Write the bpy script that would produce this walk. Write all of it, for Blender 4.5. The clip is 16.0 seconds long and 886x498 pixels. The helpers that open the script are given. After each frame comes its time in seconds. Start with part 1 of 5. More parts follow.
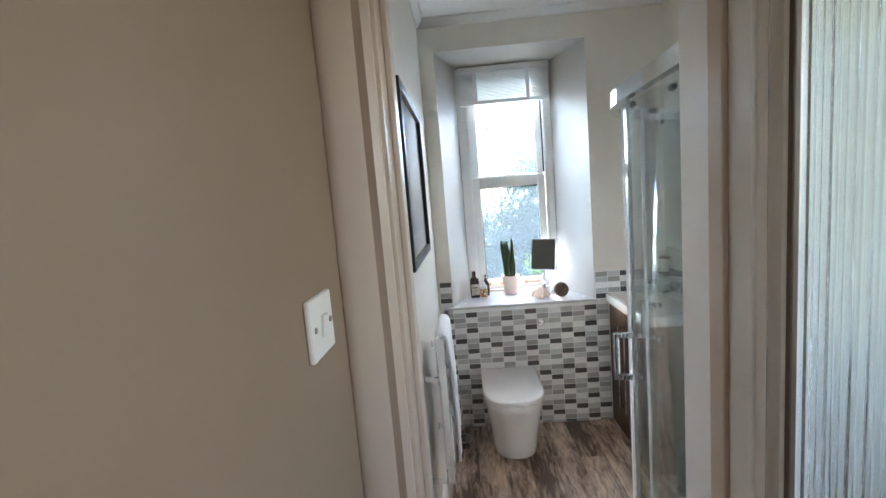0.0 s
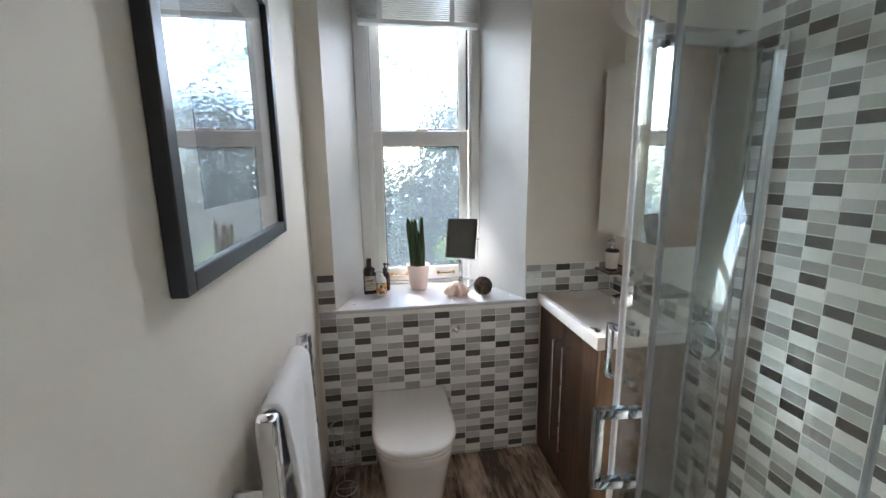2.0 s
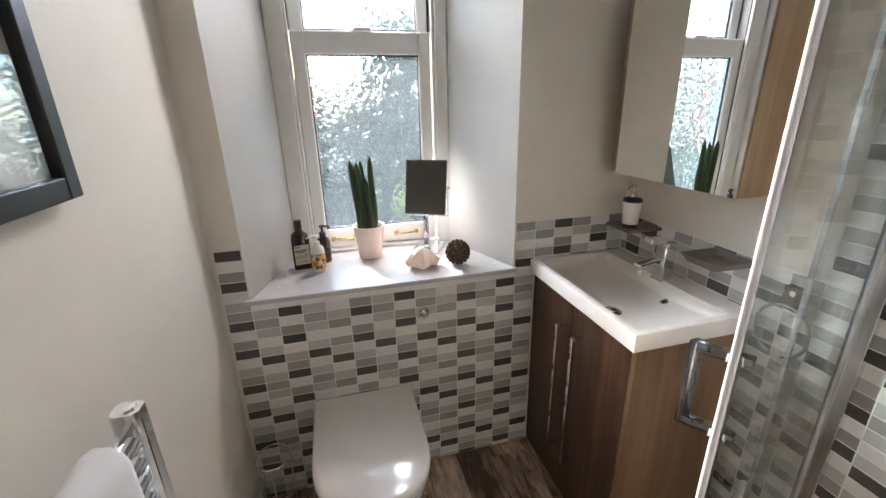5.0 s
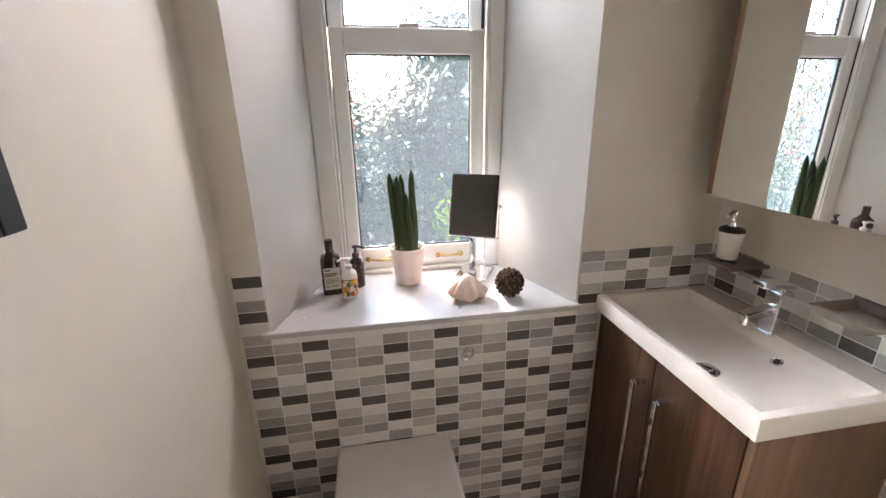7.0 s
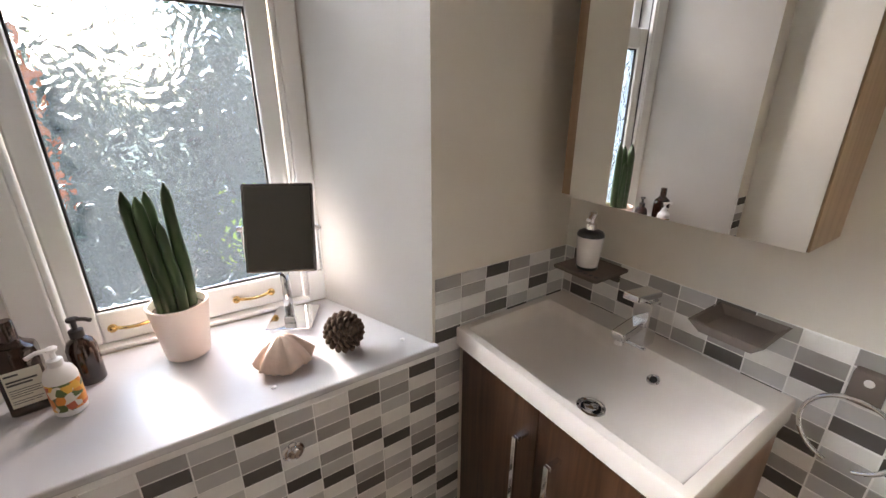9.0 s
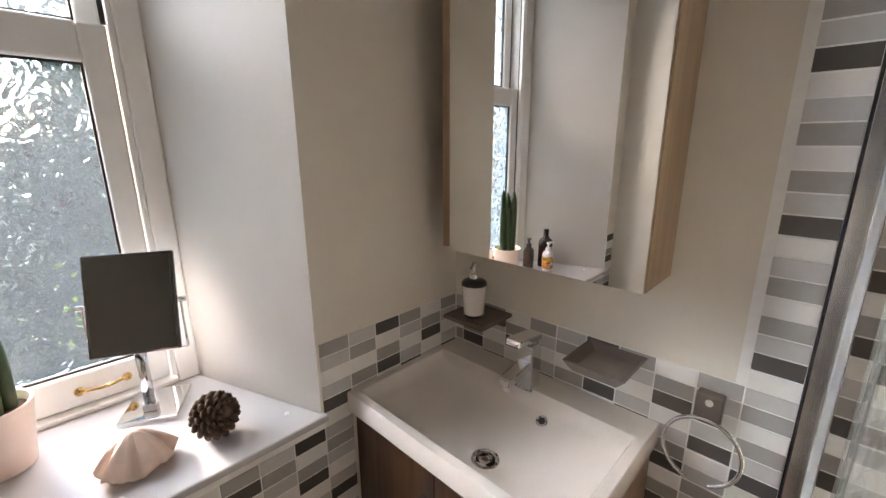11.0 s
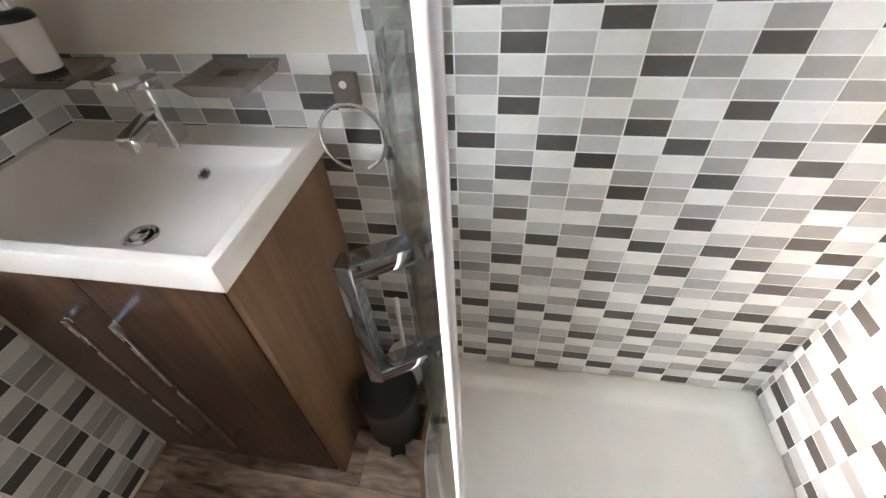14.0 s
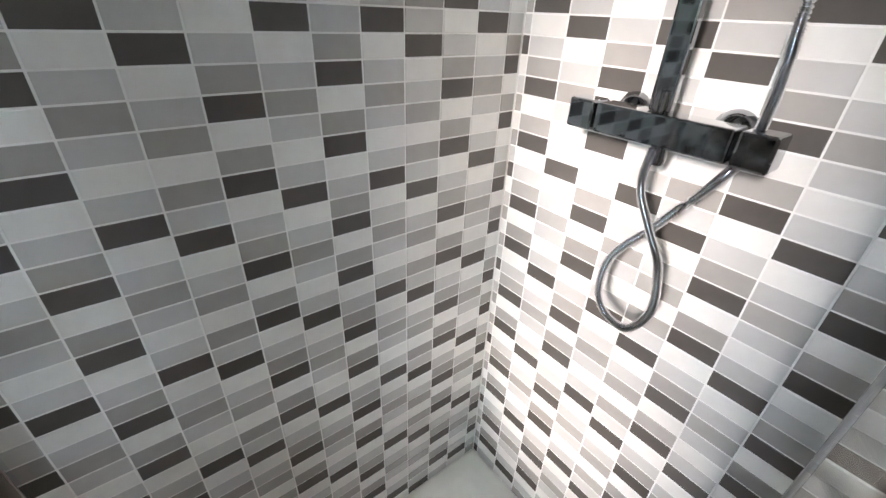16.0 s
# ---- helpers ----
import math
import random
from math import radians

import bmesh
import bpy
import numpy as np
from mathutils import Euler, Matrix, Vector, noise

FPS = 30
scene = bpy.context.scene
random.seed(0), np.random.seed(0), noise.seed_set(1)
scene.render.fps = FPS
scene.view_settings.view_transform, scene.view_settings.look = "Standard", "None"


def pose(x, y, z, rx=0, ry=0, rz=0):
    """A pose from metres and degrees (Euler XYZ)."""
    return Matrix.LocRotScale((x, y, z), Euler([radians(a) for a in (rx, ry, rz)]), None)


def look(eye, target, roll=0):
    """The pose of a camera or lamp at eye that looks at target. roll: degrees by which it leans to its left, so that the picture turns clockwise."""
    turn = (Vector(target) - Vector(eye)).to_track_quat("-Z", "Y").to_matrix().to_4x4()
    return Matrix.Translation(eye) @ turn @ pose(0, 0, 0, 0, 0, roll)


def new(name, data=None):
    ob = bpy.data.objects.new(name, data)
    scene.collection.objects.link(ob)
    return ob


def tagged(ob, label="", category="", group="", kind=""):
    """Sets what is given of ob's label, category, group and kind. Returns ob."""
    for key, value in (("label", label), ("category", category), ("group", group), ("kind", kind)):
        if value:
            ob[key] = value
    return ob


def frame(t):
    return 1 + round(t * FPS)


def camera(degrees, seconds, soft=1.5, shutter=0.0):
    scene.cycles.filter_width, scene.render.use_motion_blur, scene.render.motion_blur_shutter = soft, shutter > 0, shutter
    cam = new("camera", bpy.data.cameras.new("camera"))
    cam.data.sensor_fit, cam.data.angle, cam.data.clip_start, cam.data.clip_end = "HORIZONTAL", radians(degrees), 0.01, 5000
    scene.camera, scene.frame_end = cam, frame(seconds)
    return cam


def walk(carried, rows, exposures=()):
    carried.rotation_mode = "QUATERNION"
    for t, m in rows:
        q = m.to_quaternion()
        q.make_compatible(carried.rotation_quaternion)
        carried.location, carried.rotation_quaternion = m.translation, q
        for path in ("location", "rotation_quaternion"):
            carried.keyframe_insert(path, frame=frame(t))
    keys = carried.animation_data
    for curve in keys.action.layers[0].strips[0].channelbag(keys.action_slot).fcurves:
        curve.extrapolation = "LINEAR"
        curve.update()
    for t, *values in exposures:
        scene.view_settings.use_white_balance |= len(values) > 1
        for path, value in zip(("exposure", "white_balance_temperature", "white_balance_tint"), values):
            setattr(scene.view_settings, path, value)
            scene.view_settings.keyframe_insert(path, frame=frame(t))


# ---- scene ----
cam = camera(94.3, 16.0)
PATH = [
    (0, (0.241, 0.31, 1.575), (0.132, 2.294, 1.351), -4.7),
    (0.5, (0.227, 0.455, 1.565), (0.15, 2.44, 1.334), -4.1),
    (1, (0.268, 0.62, 1.538), (0.302, 2.604, 1.285), -2.8),
    (1.5, (0.329, 0.862, 1.543), (0.503, 2.831, 1.24), -1.7),
    (2, (0.344, 1.092, 1.522), (0.652, 3.031, 1.142), -0.7),
    (2.5, (0.361, 1.335, 1.499), (0.724, 3.212, 0.909), -0.3),
    (3, (0.424, 1.497, 1.433), (0.747, 3.272, 0.569), -0.7),
    (3.5, (0.469, 1.635, 1.373), (0.763, 3.301, 0.306), -1.2),
    (4, (0.458, 1.674, 1.365), (0.779, 3.312, 0.263), -1.4),
    (4.5, (0.439, 1.678, 1.401), (0.836, 3.396, 0.456), -1.2),
    (5, (0.44, 1.677, 1.459), (0.917, 3.504, 0.799), -1.3),
    (7.5, (0.452, 2.034, 1.454), (0.753, 3.91, 0.83), -0.8),
    (8, (0.51, 2.159, 1.451), (0.941, 3.979, 0.743), -0.4),
    (8.5, (0.561, 2.233, 1.445), (1.292, 3.951, 0.729), -0.3),
    (9, (0.6, 2.278, 1.447), (1.639, 3.843, 0.76), 0.1),
    (9.5, (0.638, 2.269, 1.444), (1.927, 3.679, 0.852), 0.6),
    (12, (0.67, 2.243, 1.5), (2.095, 3.553, 0.996), -1.4),
    (12.5, (0.667, 2.249, 1.376), (2.004, 3.457, 0.508), -2.2),
    (13, (0.694, 2.25, 1.31), (1.968, 3.204, 0.098), -2.9),
    (13.5, (0.748, 2.202, 1.296), (2.107, 2.782, -0.052), -2.6),
    (14, (0.815, 2.044, 1.287), (2.228, 2.339, -0.098), -4.0),
    (14.5, (0.836, 1.959, 1.306), (2.223, 1.965, -0.135), -3.5),
    (15, (0.840, 1.952, 1.314), (2.216, 1.674, -0.118), -1.2),
    (15.5, (0.911, 1.947, 1.333), (2.261, 1.264, 0.026), 1.6),
    (16, (0.924, 1.937, 1.398), (2.274, 0.854, 0.396), 2.5),
]
EXPOSURES = [(0.0, 3.4, 6300, 14), (0.5, 3.35, 6400, 15), (1.0, 3.2, 6500, 16), (1.5, 2.95, 6600, 16), (2.5, 2.8, 7000, 19), (3.5, 3.02, 7400, 22), (5.0, 2.9, 7400, 21), (7.5, 2.92, 7800, 26), (9.0, 2.75, 7900, 26),
             (12.0, 2.72, 8000, 26), (12.5, 2.95, 7800, 25), (13.5, 3.22, 7500, 23), (14.5, 2.5, 7000, 20), (15.3, 2.2, 6900, 19), (16.0, 1.92, 6900, 20)]
walk(cam, [(t, look(eye, target, roll)) for t, eye, target, roll in PATH], EXPOSURES)

# ---------------------------------------------------------------- light
SUN_ELEVATION, SUN_SIDE = 20.0, 17.0
world = bpy.data.worlds.new("world")
scene.world = world
world.use_nodes = True
wt = world.node_tree
sky = wt.nodes.new("ShaderNodeTexSky")
sky.sky_type, sky.sun_disc = "NISHITA", False
sky.sun_elevation, sky.sun_rotation = radians(SUN_ELEVATION), radians(-SUN_SIDE)
sky.dust_density = 0.8
wt.links.new(sky.outputs[0], wt.nodes["Background"].inputs[0])
wt.nodes["Background"].inputs[1].default_value = 0.12
sun = new("sun", bpy.data.lights.new("sun", "SUN"))
sun.data.energy, sun.data.angle, sun.data.color = 1.95, radians(9), (1.0, 0.95, 0.88)
sun.rotation_euler = (radians(90 - SUN_ELEVATION), 0, radians(180 + SUN_SIDE))
sun.location = (-3, 9, 6)


# daylight of the sky in the upper half of the bathroom window
sky_light = new("window_daylight", bpy.data.lights.new("window_daylight", "AREA"))
sky_light.data.shape, sky_light.data.size, sky_light.data.size_y = "RECTANGLE", 0.5, 0.5
sky_light.data.spread = radians(95)
sky_light.data.energy, sky_light.data.color = 1.7, (1.0, 0.98, 0.96)
sky_light.matrix_world = look((1.02, 3.88, 2.27), (0.75, 1.9, 0.7))
# daylight of the sky in the hall window's opening
hall_light = new("hall_daylight", bpy.data.lights.new("hall_daylight", "AREA"))
hall_light.data.shape, hall_light.data.size, hall_light.data.size_y = "RECTANGLE", 2.0, 0.42
hall_light.data.energy, hall_light.data.color = 1.5, (1.0, 0.96, 0.92)
hall_light.matrix_world = look((1.86, -0.3, 1.9), (0.5, 0.1, 1.4))


# ---------------------------------------------------------------- materials
def mat(name, colour, rough=0.5, metal=0.0, grain=0.0, scale=20.0, bump=0.0, bump_scale=200.0, stretch=(1, 1, 1), rand=0.0, **more):
    """A painted or plain surface: base colour with cloudy variation, fine relief and a change from piece to piece."""
    m = bpy.data.materials.new(name)
    m.use_nodes = True
    nt = m.node_tree
    n, l = nt.nodes, nt.links
    b = n["Principled BSDF"]
    b.inputs["Base Color"].default_value = (*colour, 1)
    b.inputs["Roughness"].default_value, b.inputs["Metallic"].default_value = rough, metal
    for key, value in more.items():
        b.inputs[key.replace("_", " ")].default_value = value
    co = n.new("ShaderNodeTexCoord")
    mp = n.new("ShaderNodeMapping")
    mp.inputs["Scale"].default_value = stretch
    l.new(co.outputs["Object"], mp.inputs[0])
    if grain or rand:
        mix = n.new("ShaderNodeHueSaturation")
        mix.inputs["Color"].default_value = (*colour, 1)
        add = n.new("ShaderNodeMath")
        add.operation = "ADD"
        add.inputs[0].default_value, add.inputs[1].default_value = 1.0, 0.0
        if grain:
            big, small = n.new("ShaderNodeTexNoise"), n.new("ShaderNodeTexNoise")
            big.inputs["Scale"].default_value, small.inputs["Scale"].default_value = scale * 0.12, scale
            big.inputs["Detail"].default_value = small.inputs["Detail"].default_value = 5
            l.new(mp.outputs[0], big.inputs[0])
            l.new(mp.outputs[0], small.inputs[0])
            both = n.new("ShaderNodeMath")
            both.operation = "ADD"
            l.new(big.outputs["Fac"], both.inputs[0])
            l.new(small.outputs["Fac"], both.inputs[1])
            rng = n.new("ShaderNodeMapRange")
            rng.inputs["From Min"].default_value, rng.inputs["From Max"].default_value = 0.6, 1.4
            rng.inputs["To Min"].default_value, rng.inputs["To Max"].default_value = 1 - grain, 1 + grain
            l.new(both.outputs[0], rng.inputs["Value"])
            l.new(rng.outputs[0], add.inputs[0])
        if rand:
            info = n.new("ShaderNodeObjectInfo")
            r2 = n.new("ShaderNodeMapRange")
            r2.inputs["To Min"].default_value, r2.inputs["To Max"].default_value = -rand, rand
            l.new(info.outputs["Random"], r2.inputs["Value"])
            l.new(r2.outputs[0], add.inputs[1])
        l.new(add.outputs[0], mix.inputs["Value"])
        l.new(mix.outputs[0], b.inputs["Base Color"])
    if bump:
        tex = n.new("ShaderNodeTexNoise")
        tex.inputs["Scale"].default_value, tex.inputs["Detail"].default_value = bump_scale, 4
        l.new(mp.outputs[0], tex.inputs[0])
        bp = n.new("ShaderNodeBump")
        bp.inputs["Strength"].default_value, bp.inputs["Distance"].default_value = bump, 0.002
        l.new(tex.outputs["Fac"], bp.inputs["Height"])
        l.new(bp.outputs[0], b.inputs["Normal"])
    return m


def wood(name, dark, light, along, rough=0.4, rings=9.0, rand=0.1, contrast=1.0, shift=0.0, run=0.32):
    """Wood with grain along one axis, told apart from board to board."""
    m = bpy.data.materials.new(name)
    m.use_nodes = True
    n, l = m.node_tree.nodes, m.node_tree.links
    b = n["Principled BSDF"]
    b.inputs["Roughness"].default_value = rough
    co, mp, info = n.new("ShaderNodeTexCoord"), n.new("ShaderNodeMapping"), n.new("ShaderNodeObjectInfo")
    sc = [rings * 6, rings * 6, rings * 6]
    sc[along] = rings * run
    mp.inputs["Scale"].default_value = sc
    comb = n.new("ShaderNodeVectorMath")
    comb.operation = "SCALE"
    comb.inputs[0].default_value = (31, 17, 23)
    l.new(info.outputs["Random"], comb.inputs["Scale"])
    off = n.new("ShaderNodeVectorMath")
    off.operation = "ADD"
    l.new(co.outputs["Object"], mp.inputs[0])
    l.new(mp.outputs[0], off.inputs[0])
    l.new(comb.outputs[0], off.inputs[1])
    fine, cloud = n.new("ShaderNodeTexNoise"), n.new("ShaderNodeTexNoise")
    fine.inputs["Scale"].default_value, fine.inputs["Detail"].default_value, fine.inputs["Distortion"].default_value = 1.0, 8, 0.6
    cloud.inputs["Scale"].default_value, cloud.inputs["Detail"].default_value = 0.22, 4
    l.new(off.outputs[0], fine.inputs[0])
    l.new(off.outputs[0], cloud.inputs[0])
    addn = n.new("ShaderNodeMath")
    addn.operation = "ADD"
    l.new(fine.outputs["Fac"], addn.inputs[0])
    l.new(cloud.outputs["Fac"], addn.inputs[1])
    rr = n.new("ShaderNodeMapRange")
    rr.inputs["To Min"].default_value, rr.inputs["To Max"].default_value = -rand + shift, rand + shift
    l.new(info.outputs["Random"], rr.inputs["Value"])
    plus = n.new("ShaderNodeMath")
    plus.operation = "ADD"
    l.new(addn.outputs[0], plus.inputs[0])
    l.new(rr.outputs[0], plus.inputs[1])
    ramp = n.new("ShaderNodeValToRGB")
    ramp.color_ramp.elements[0].position, ramp.color_ramp.elements[1].position = 0.5 - 0.17 / contrast + 0.2, 0.5 + 0.2 / contrast + 0.2
    half = n.new("ShaderNodeMath")
    half.operation = "MULTIPLY"
    half.inputs[1].default_value = 0.7
    l.new(plus.outputs[0], half.inputs[0])
    ramp.color_ramp.elements[0].color, ramp.color_ramp.elements[1].color = (*dark, 1), (*light, 1)
    l.new(half.outputs[0], ramp.inputs[0])
    l.new(ramp.outputs[0], b.inputs["Base Color"])
    bp = n.new("ShaderNodeBump")
    bp.inputs["Strength"].default_value, bp.inputs["Distance"].default_value = 0.12, 0.001
    l.new(fine.outputs["Fac"], bp.inputs["Height"])
    l.new(bp.outputs[0], b.inputs["Normal"])
    return m


def glass(name, colour=(0.96, 0.99, 0.98), rough=0.0, relief=0.0, scale=40.0, ior=1.45):
    m = bpy.data.materials.new(name)
    m.use_nodes = True
    n, l = m.node_tree.nodes, m.node_tree.links
    b = n["Principled BSDF"]
    b.inputs["Base Color"].default_value = (*colour, 1)
    b.inputs["Roughness"].default_value, b.inputs["Transmission Weight"].default_value, b.inputs["IOR"].default_value = rough, 1.0, ior
    if relief:
        co = n.new("ShaderNodeTexCoord")
        warp, tex = n.new("ShaderNodeTexNoise"), n.new("ShaderNodeTexNoise")
        warp.inputs["Scale"].default_value, warp.inputs["Detail"].default_value = scale * 0.35, 2
        tex.noise_type, tex.inputs["Scale"].default_value, tex.inputs["Detail"].default_value = "RIDGED_MULTIFRACTAL", scale, 1.0
        add = n.new("ShaderNodeVectorMath")
        add.operation = "MULTIPLY_ADD"
        add.inputs[1].default_value = (0.12, 0.12, 0.12)
        l.new(co.outputs["Object"], warp.inputs[0])
        l.new(warp.outputs["Color"], add.inputs[0])
        l.new(co.outputs["Object"], add.inputs[2])
        l.new(add.outputs[0], tex.inputs["Vector"])
        bp = n.new("ShaderNodeBump")
        bp.inputs["Strength"].default_value, bp.inputs["Distance"].default_value = relief, 0.012
        l.new(tex.outputs["Fac"], bp.inputs["Height"])
        l.new(bp.outputs[0], b.inputs["Normal"])
    return m


WALL = mat("wall_paint", (0.75, 0.705, 0.625), 0.55, grain=0.03, scale=6, bump=0.12, bump_scale=160)
# reveal: the wall paint again, with shade put into its colour
REVEAL_SHADED = mat("reveal_paint_shaded", (0.52, 0.495, 0.46), 0.5, grain=0.03, scale=6, bump=0.1, bump_scale=120)
# tan hall paint, darkened so the colour itself carries the hall's dimness
HALL_DIM = mat("hall_paint_dimmed", (0.27, 0.193, 0.132), 0.6, grain=0.03, scale=6, bump=0.12, bump_scale=160)
CEIL = mat("ceiling_paint", (0.85, 0.85, 0.83), 0.7, grain=0.02, scale=5, bump=0.1, bump_scale=120)
GLOSS = mat("white_gloss_paint", (0.8, 0.77, 0.72), 0.28, grain=0.03, scale=9, bump=0.08, bump_scale=60)
# frame paint twice: darkened for its shaded side, paler for the lit jamb
TRIM_SHADED = mat("door_trim_paint_shaded", (0.56, 0.455, 0.375), 0.35, grain=0.03, scale=9, bump=0.08, bump_scale=60)
LEAF_LIT_JAMB = mat("leaf_and_lit_jamb_paint", (0.84, 0.82, 0.80), 0.25, grain=0.02, scale=9, bump=0.05, bump_scale=60)
UPVC = mat("window_frame_paint", (0.82, 0.82, 0.8), 0.3, grain=0.02, scale=12, bump=0.05, bump_scale=80)
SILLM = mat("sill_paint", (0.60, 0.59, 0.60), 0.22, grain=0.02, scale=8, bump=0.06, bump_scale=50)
SEALM = mat("black_seal", (0.02, 0.02, 0.022), 0.6)
CERAMIC = mat("white_ceramic", (0.84, 0.80, 0.77), 0.08, grain=0.01, scale=4, Coat_Weight=0.4)
BASINM = mat("basin_resin", (0.78, 0.72, 0.67), 0.14, grain=0.015, scale=5, Coat_Weight=0.3)
TRAYM = mat("tray_resin", (0.82, 0.80, 0.74), 0.3, grain=0.03, scale=10, bump=0.04, bump_scale=40)
CHROME = mat("chrome", (0.80, 0.81, 0.83), 0.07, 1.0, grain=0.06, scale=60)
CHROME_D = mat("dark_chrome", (0.34, 0.36, 0.38), 0.05, 1.0)
ALU = mat("polished_profile", (0.83, 0.84, 0.87), 0.16, 1.0, grain=0.04, scale=40)
SEAL_W = mat("clear_seal", (0.90, 0.91, 0.96), 0.2)
STRIP = mat("grey_edge_strip", (0.55, 0.58, 0.60), 0.15, Transmission_Weight=0.5)
GROUT = mat("grout", (0.85, 0.85, 0.83), 0.8, grain=0.06, scale=60, bump=0.2, bump_scale=300)
TILE = {
    "D": mat("tile_dark", (0.105, 0.098, 0.092), 0.2, grain=0.08, scale=40, rand=0.12, bump=0.03, bump_scale=70),
    "M": mat("tile_mid", (0.375, 0.362, 0.345), 0.2, grain=0.06, scale=40, rand=0.09, bump=0.03, bump_scale=70),
    "L": mat("tile_light", (0.555, 0.555, 0.545), 0.2, grain=0.05, scale=40, rand=0.06, bump=0.03, bump_scale=70),
    "W": mat("tile_pale", (0.80, 0.795, 0.77), 0.2, grain=0.04, scale=40, rand=0.04, bump=0.03, bump_scale=70),
}
PLANK = wood("floor_plank_wood", (0.11, 0.064, 0.045), (0.72, 0.54, 0.42), 1, 0.42, rings=8.0, rand=0.17, contrast=1.05, run=1.3)
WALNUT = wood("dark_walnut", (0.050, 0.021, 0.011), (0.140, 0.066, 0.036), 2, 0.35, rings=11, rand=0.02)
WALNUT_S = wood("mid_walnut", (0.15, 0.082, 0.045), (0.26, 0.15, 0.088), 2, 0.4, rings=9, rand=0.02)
OAK = wood("pale_oak", (0.36, 0.235, 0.14), (0.50, 0.35, 0.225), 2, 0.4, rings=10, rand=0.02)
MIRROR = mat("mirror", (0.9, 0.91, 0.9), 0.0, 1.0)
def sheet_glass(name, tint, shine=0.75):
    """Thin clear glass: light goes straight through, and gloss grows towards a glancing view."""
    m = bpy.data.materials.new(name)
    m.use_nodes = True
    n, l = m.node_tree.nodes, m.node_tree.links
    n.remove(n["Principled BSDF"])
    clear, gloss, mix, facing = n.new("ShaderNodeBsdfTransparent"), n.new("ShaderNodeBsdfGlossy"), n.new("ShaderNodeMixShader"), n.new("ShaderNodeLayerWeight")
    clear.inputs["Color"].default_value = (*tint, 1)
    gloss.inputs["Roughness"].default_value = 0.0
    power, gain = n.new("ShaderNodeMath"), n.new("ShaderNodeMath")
    power.operation, gain.operation = "POWER", "MULTIPLY_ADD"
    power.inputs[1].default_value = 3.0
    gain.inputs[1].default_value, gain.inputs[2].default_value = shine, 0.035
    l.new(facing.outputs["Facing"], power.inputs[0])
    l.new(power.outputs[0], gain.inputs[0])
    l.new(gain.outputs[0], mix.inputs[0])
    l.new(clear.outputs[0], mix.inputs[1])
    l.new(gloss.outputs[0], mix.inputs[2])
    l.new(mix.outputs[0], n["Material Output"].inputs["Surface"])
    return m


CLEAR = sheet_glass("clear_glass", (0.955, 0.975, 0.965), 0.45)
PATTERN = glass("patterned_glass", (0.46, 0.72, 1.0), 0.02, 1.0, 33)
# part of the light scatters in the rough face of the privacy glass
pn, pl = PATTERN.node_tree.nodes, PATTERN.node_tree.links
haze, blend = pn.new("ShaderNodeBsdfTranslucent"), pn.new("ShaderNodeMixShader")
haze.inputs["Color"].default_value = (0.72, 0.86, 1.0, 1)
blend.inputs[0].default_value = 0.03
pl.new(pn["Principled BSDF"].outputs[0], blend.inputs[1])
pl.new(haze.outputs[0], blend.inputs[2])
pl.new(blend.outputs[0], pn["Material Output"].inputs["Surface"])
REED = glass("reeded_glass", (0.82, 0.95, 1.0), 0.02)
SMOKE = glass("smoked_glass", (0.42, 0.37, 0.34), 0.05)
BLACK = mat("black_plastic", (0.02, 0.02, 0.021), 0.3, grain=0.1, scale=30)
FRAMEM = mat("black_frame_paint", (0.018, 0.02, 0.026), 0.35, grain=0.1, scale=30)
COTTON = mat("white_terry", (0.82, 0.81, 0.81), 0.95, grain=0.04, scale=40, bump=0.5, bump_scale=650, Sheen_Weight=0.3)
BRASS = mat("brass", (0.68, 0.43, 0.17), 0.22, 1.0, grain=0.1, scale=40)


# ---------------------------------------------------------------- mesh helpers
def link(name, bm, material, parent=None, label="", smooth=None):
    me = bpy.data.meshes.new(name)
    bm.normal_update()
    bm.to_mesh(me)
    bm.free()
    for m in material if isinstance(material, (list, tuple)) else [material]:
        me.materials.append(m)
    if smooth is not None:
        flags = [smooth >= 50 or p.use_smooth for p in me.polygons]
        me.polygons.foreach_set("use_smooth", [True] * len(me.polygons))
        me.set_sharp_from_angle(angle=radians(smooth))
        me.polygons.foreach_set("use_smooth", flags)
    ob = new(name, me)
    if parent is not None:
        ob.parent = parent
    if label:
        ob["label"] = label
    return ob


def part(name, bm, material, parent, label="", smooth=38):
    return link(name, bm, material, parent, label, smooth)


def thing(name, place, label, category, group="", kind=""):
    ob = new(name)
    ob.location = place
    ob.empty_display_size = 0.05
    return tagged(ob, label, category, group, kind)


def box(x0, x1, y0, y1, z0, z1, bevel=0.0, seg=2, bm=None):
    own = bmesh.new()
    bmesh.ops.create_cube(own, size=1.0, matrix=Matrix.Translation(((x0 + x1) / 2, (y0 + y1) / 2, (z0 + z1) / 2)) @ Matrix.Diagonal((abs(x1 - x0), abs(y1 - y0), abs(z1 - z0), 1)))
    if bevel:
        bmesh.ops.bevel(own, geom=own.edges[:], offset=bevel, segments=seg, affect="EDGES", profile=0.5)
    return join(bm, own)


def join(bm, own):
    if bm is None:
        return own
    me = bpy.data.meshes.new("join")
    own.to_mesh(me)
    own.free()
    bm.from_mesh(me)
    bpy.data.meshes.remove(me)
    return bm


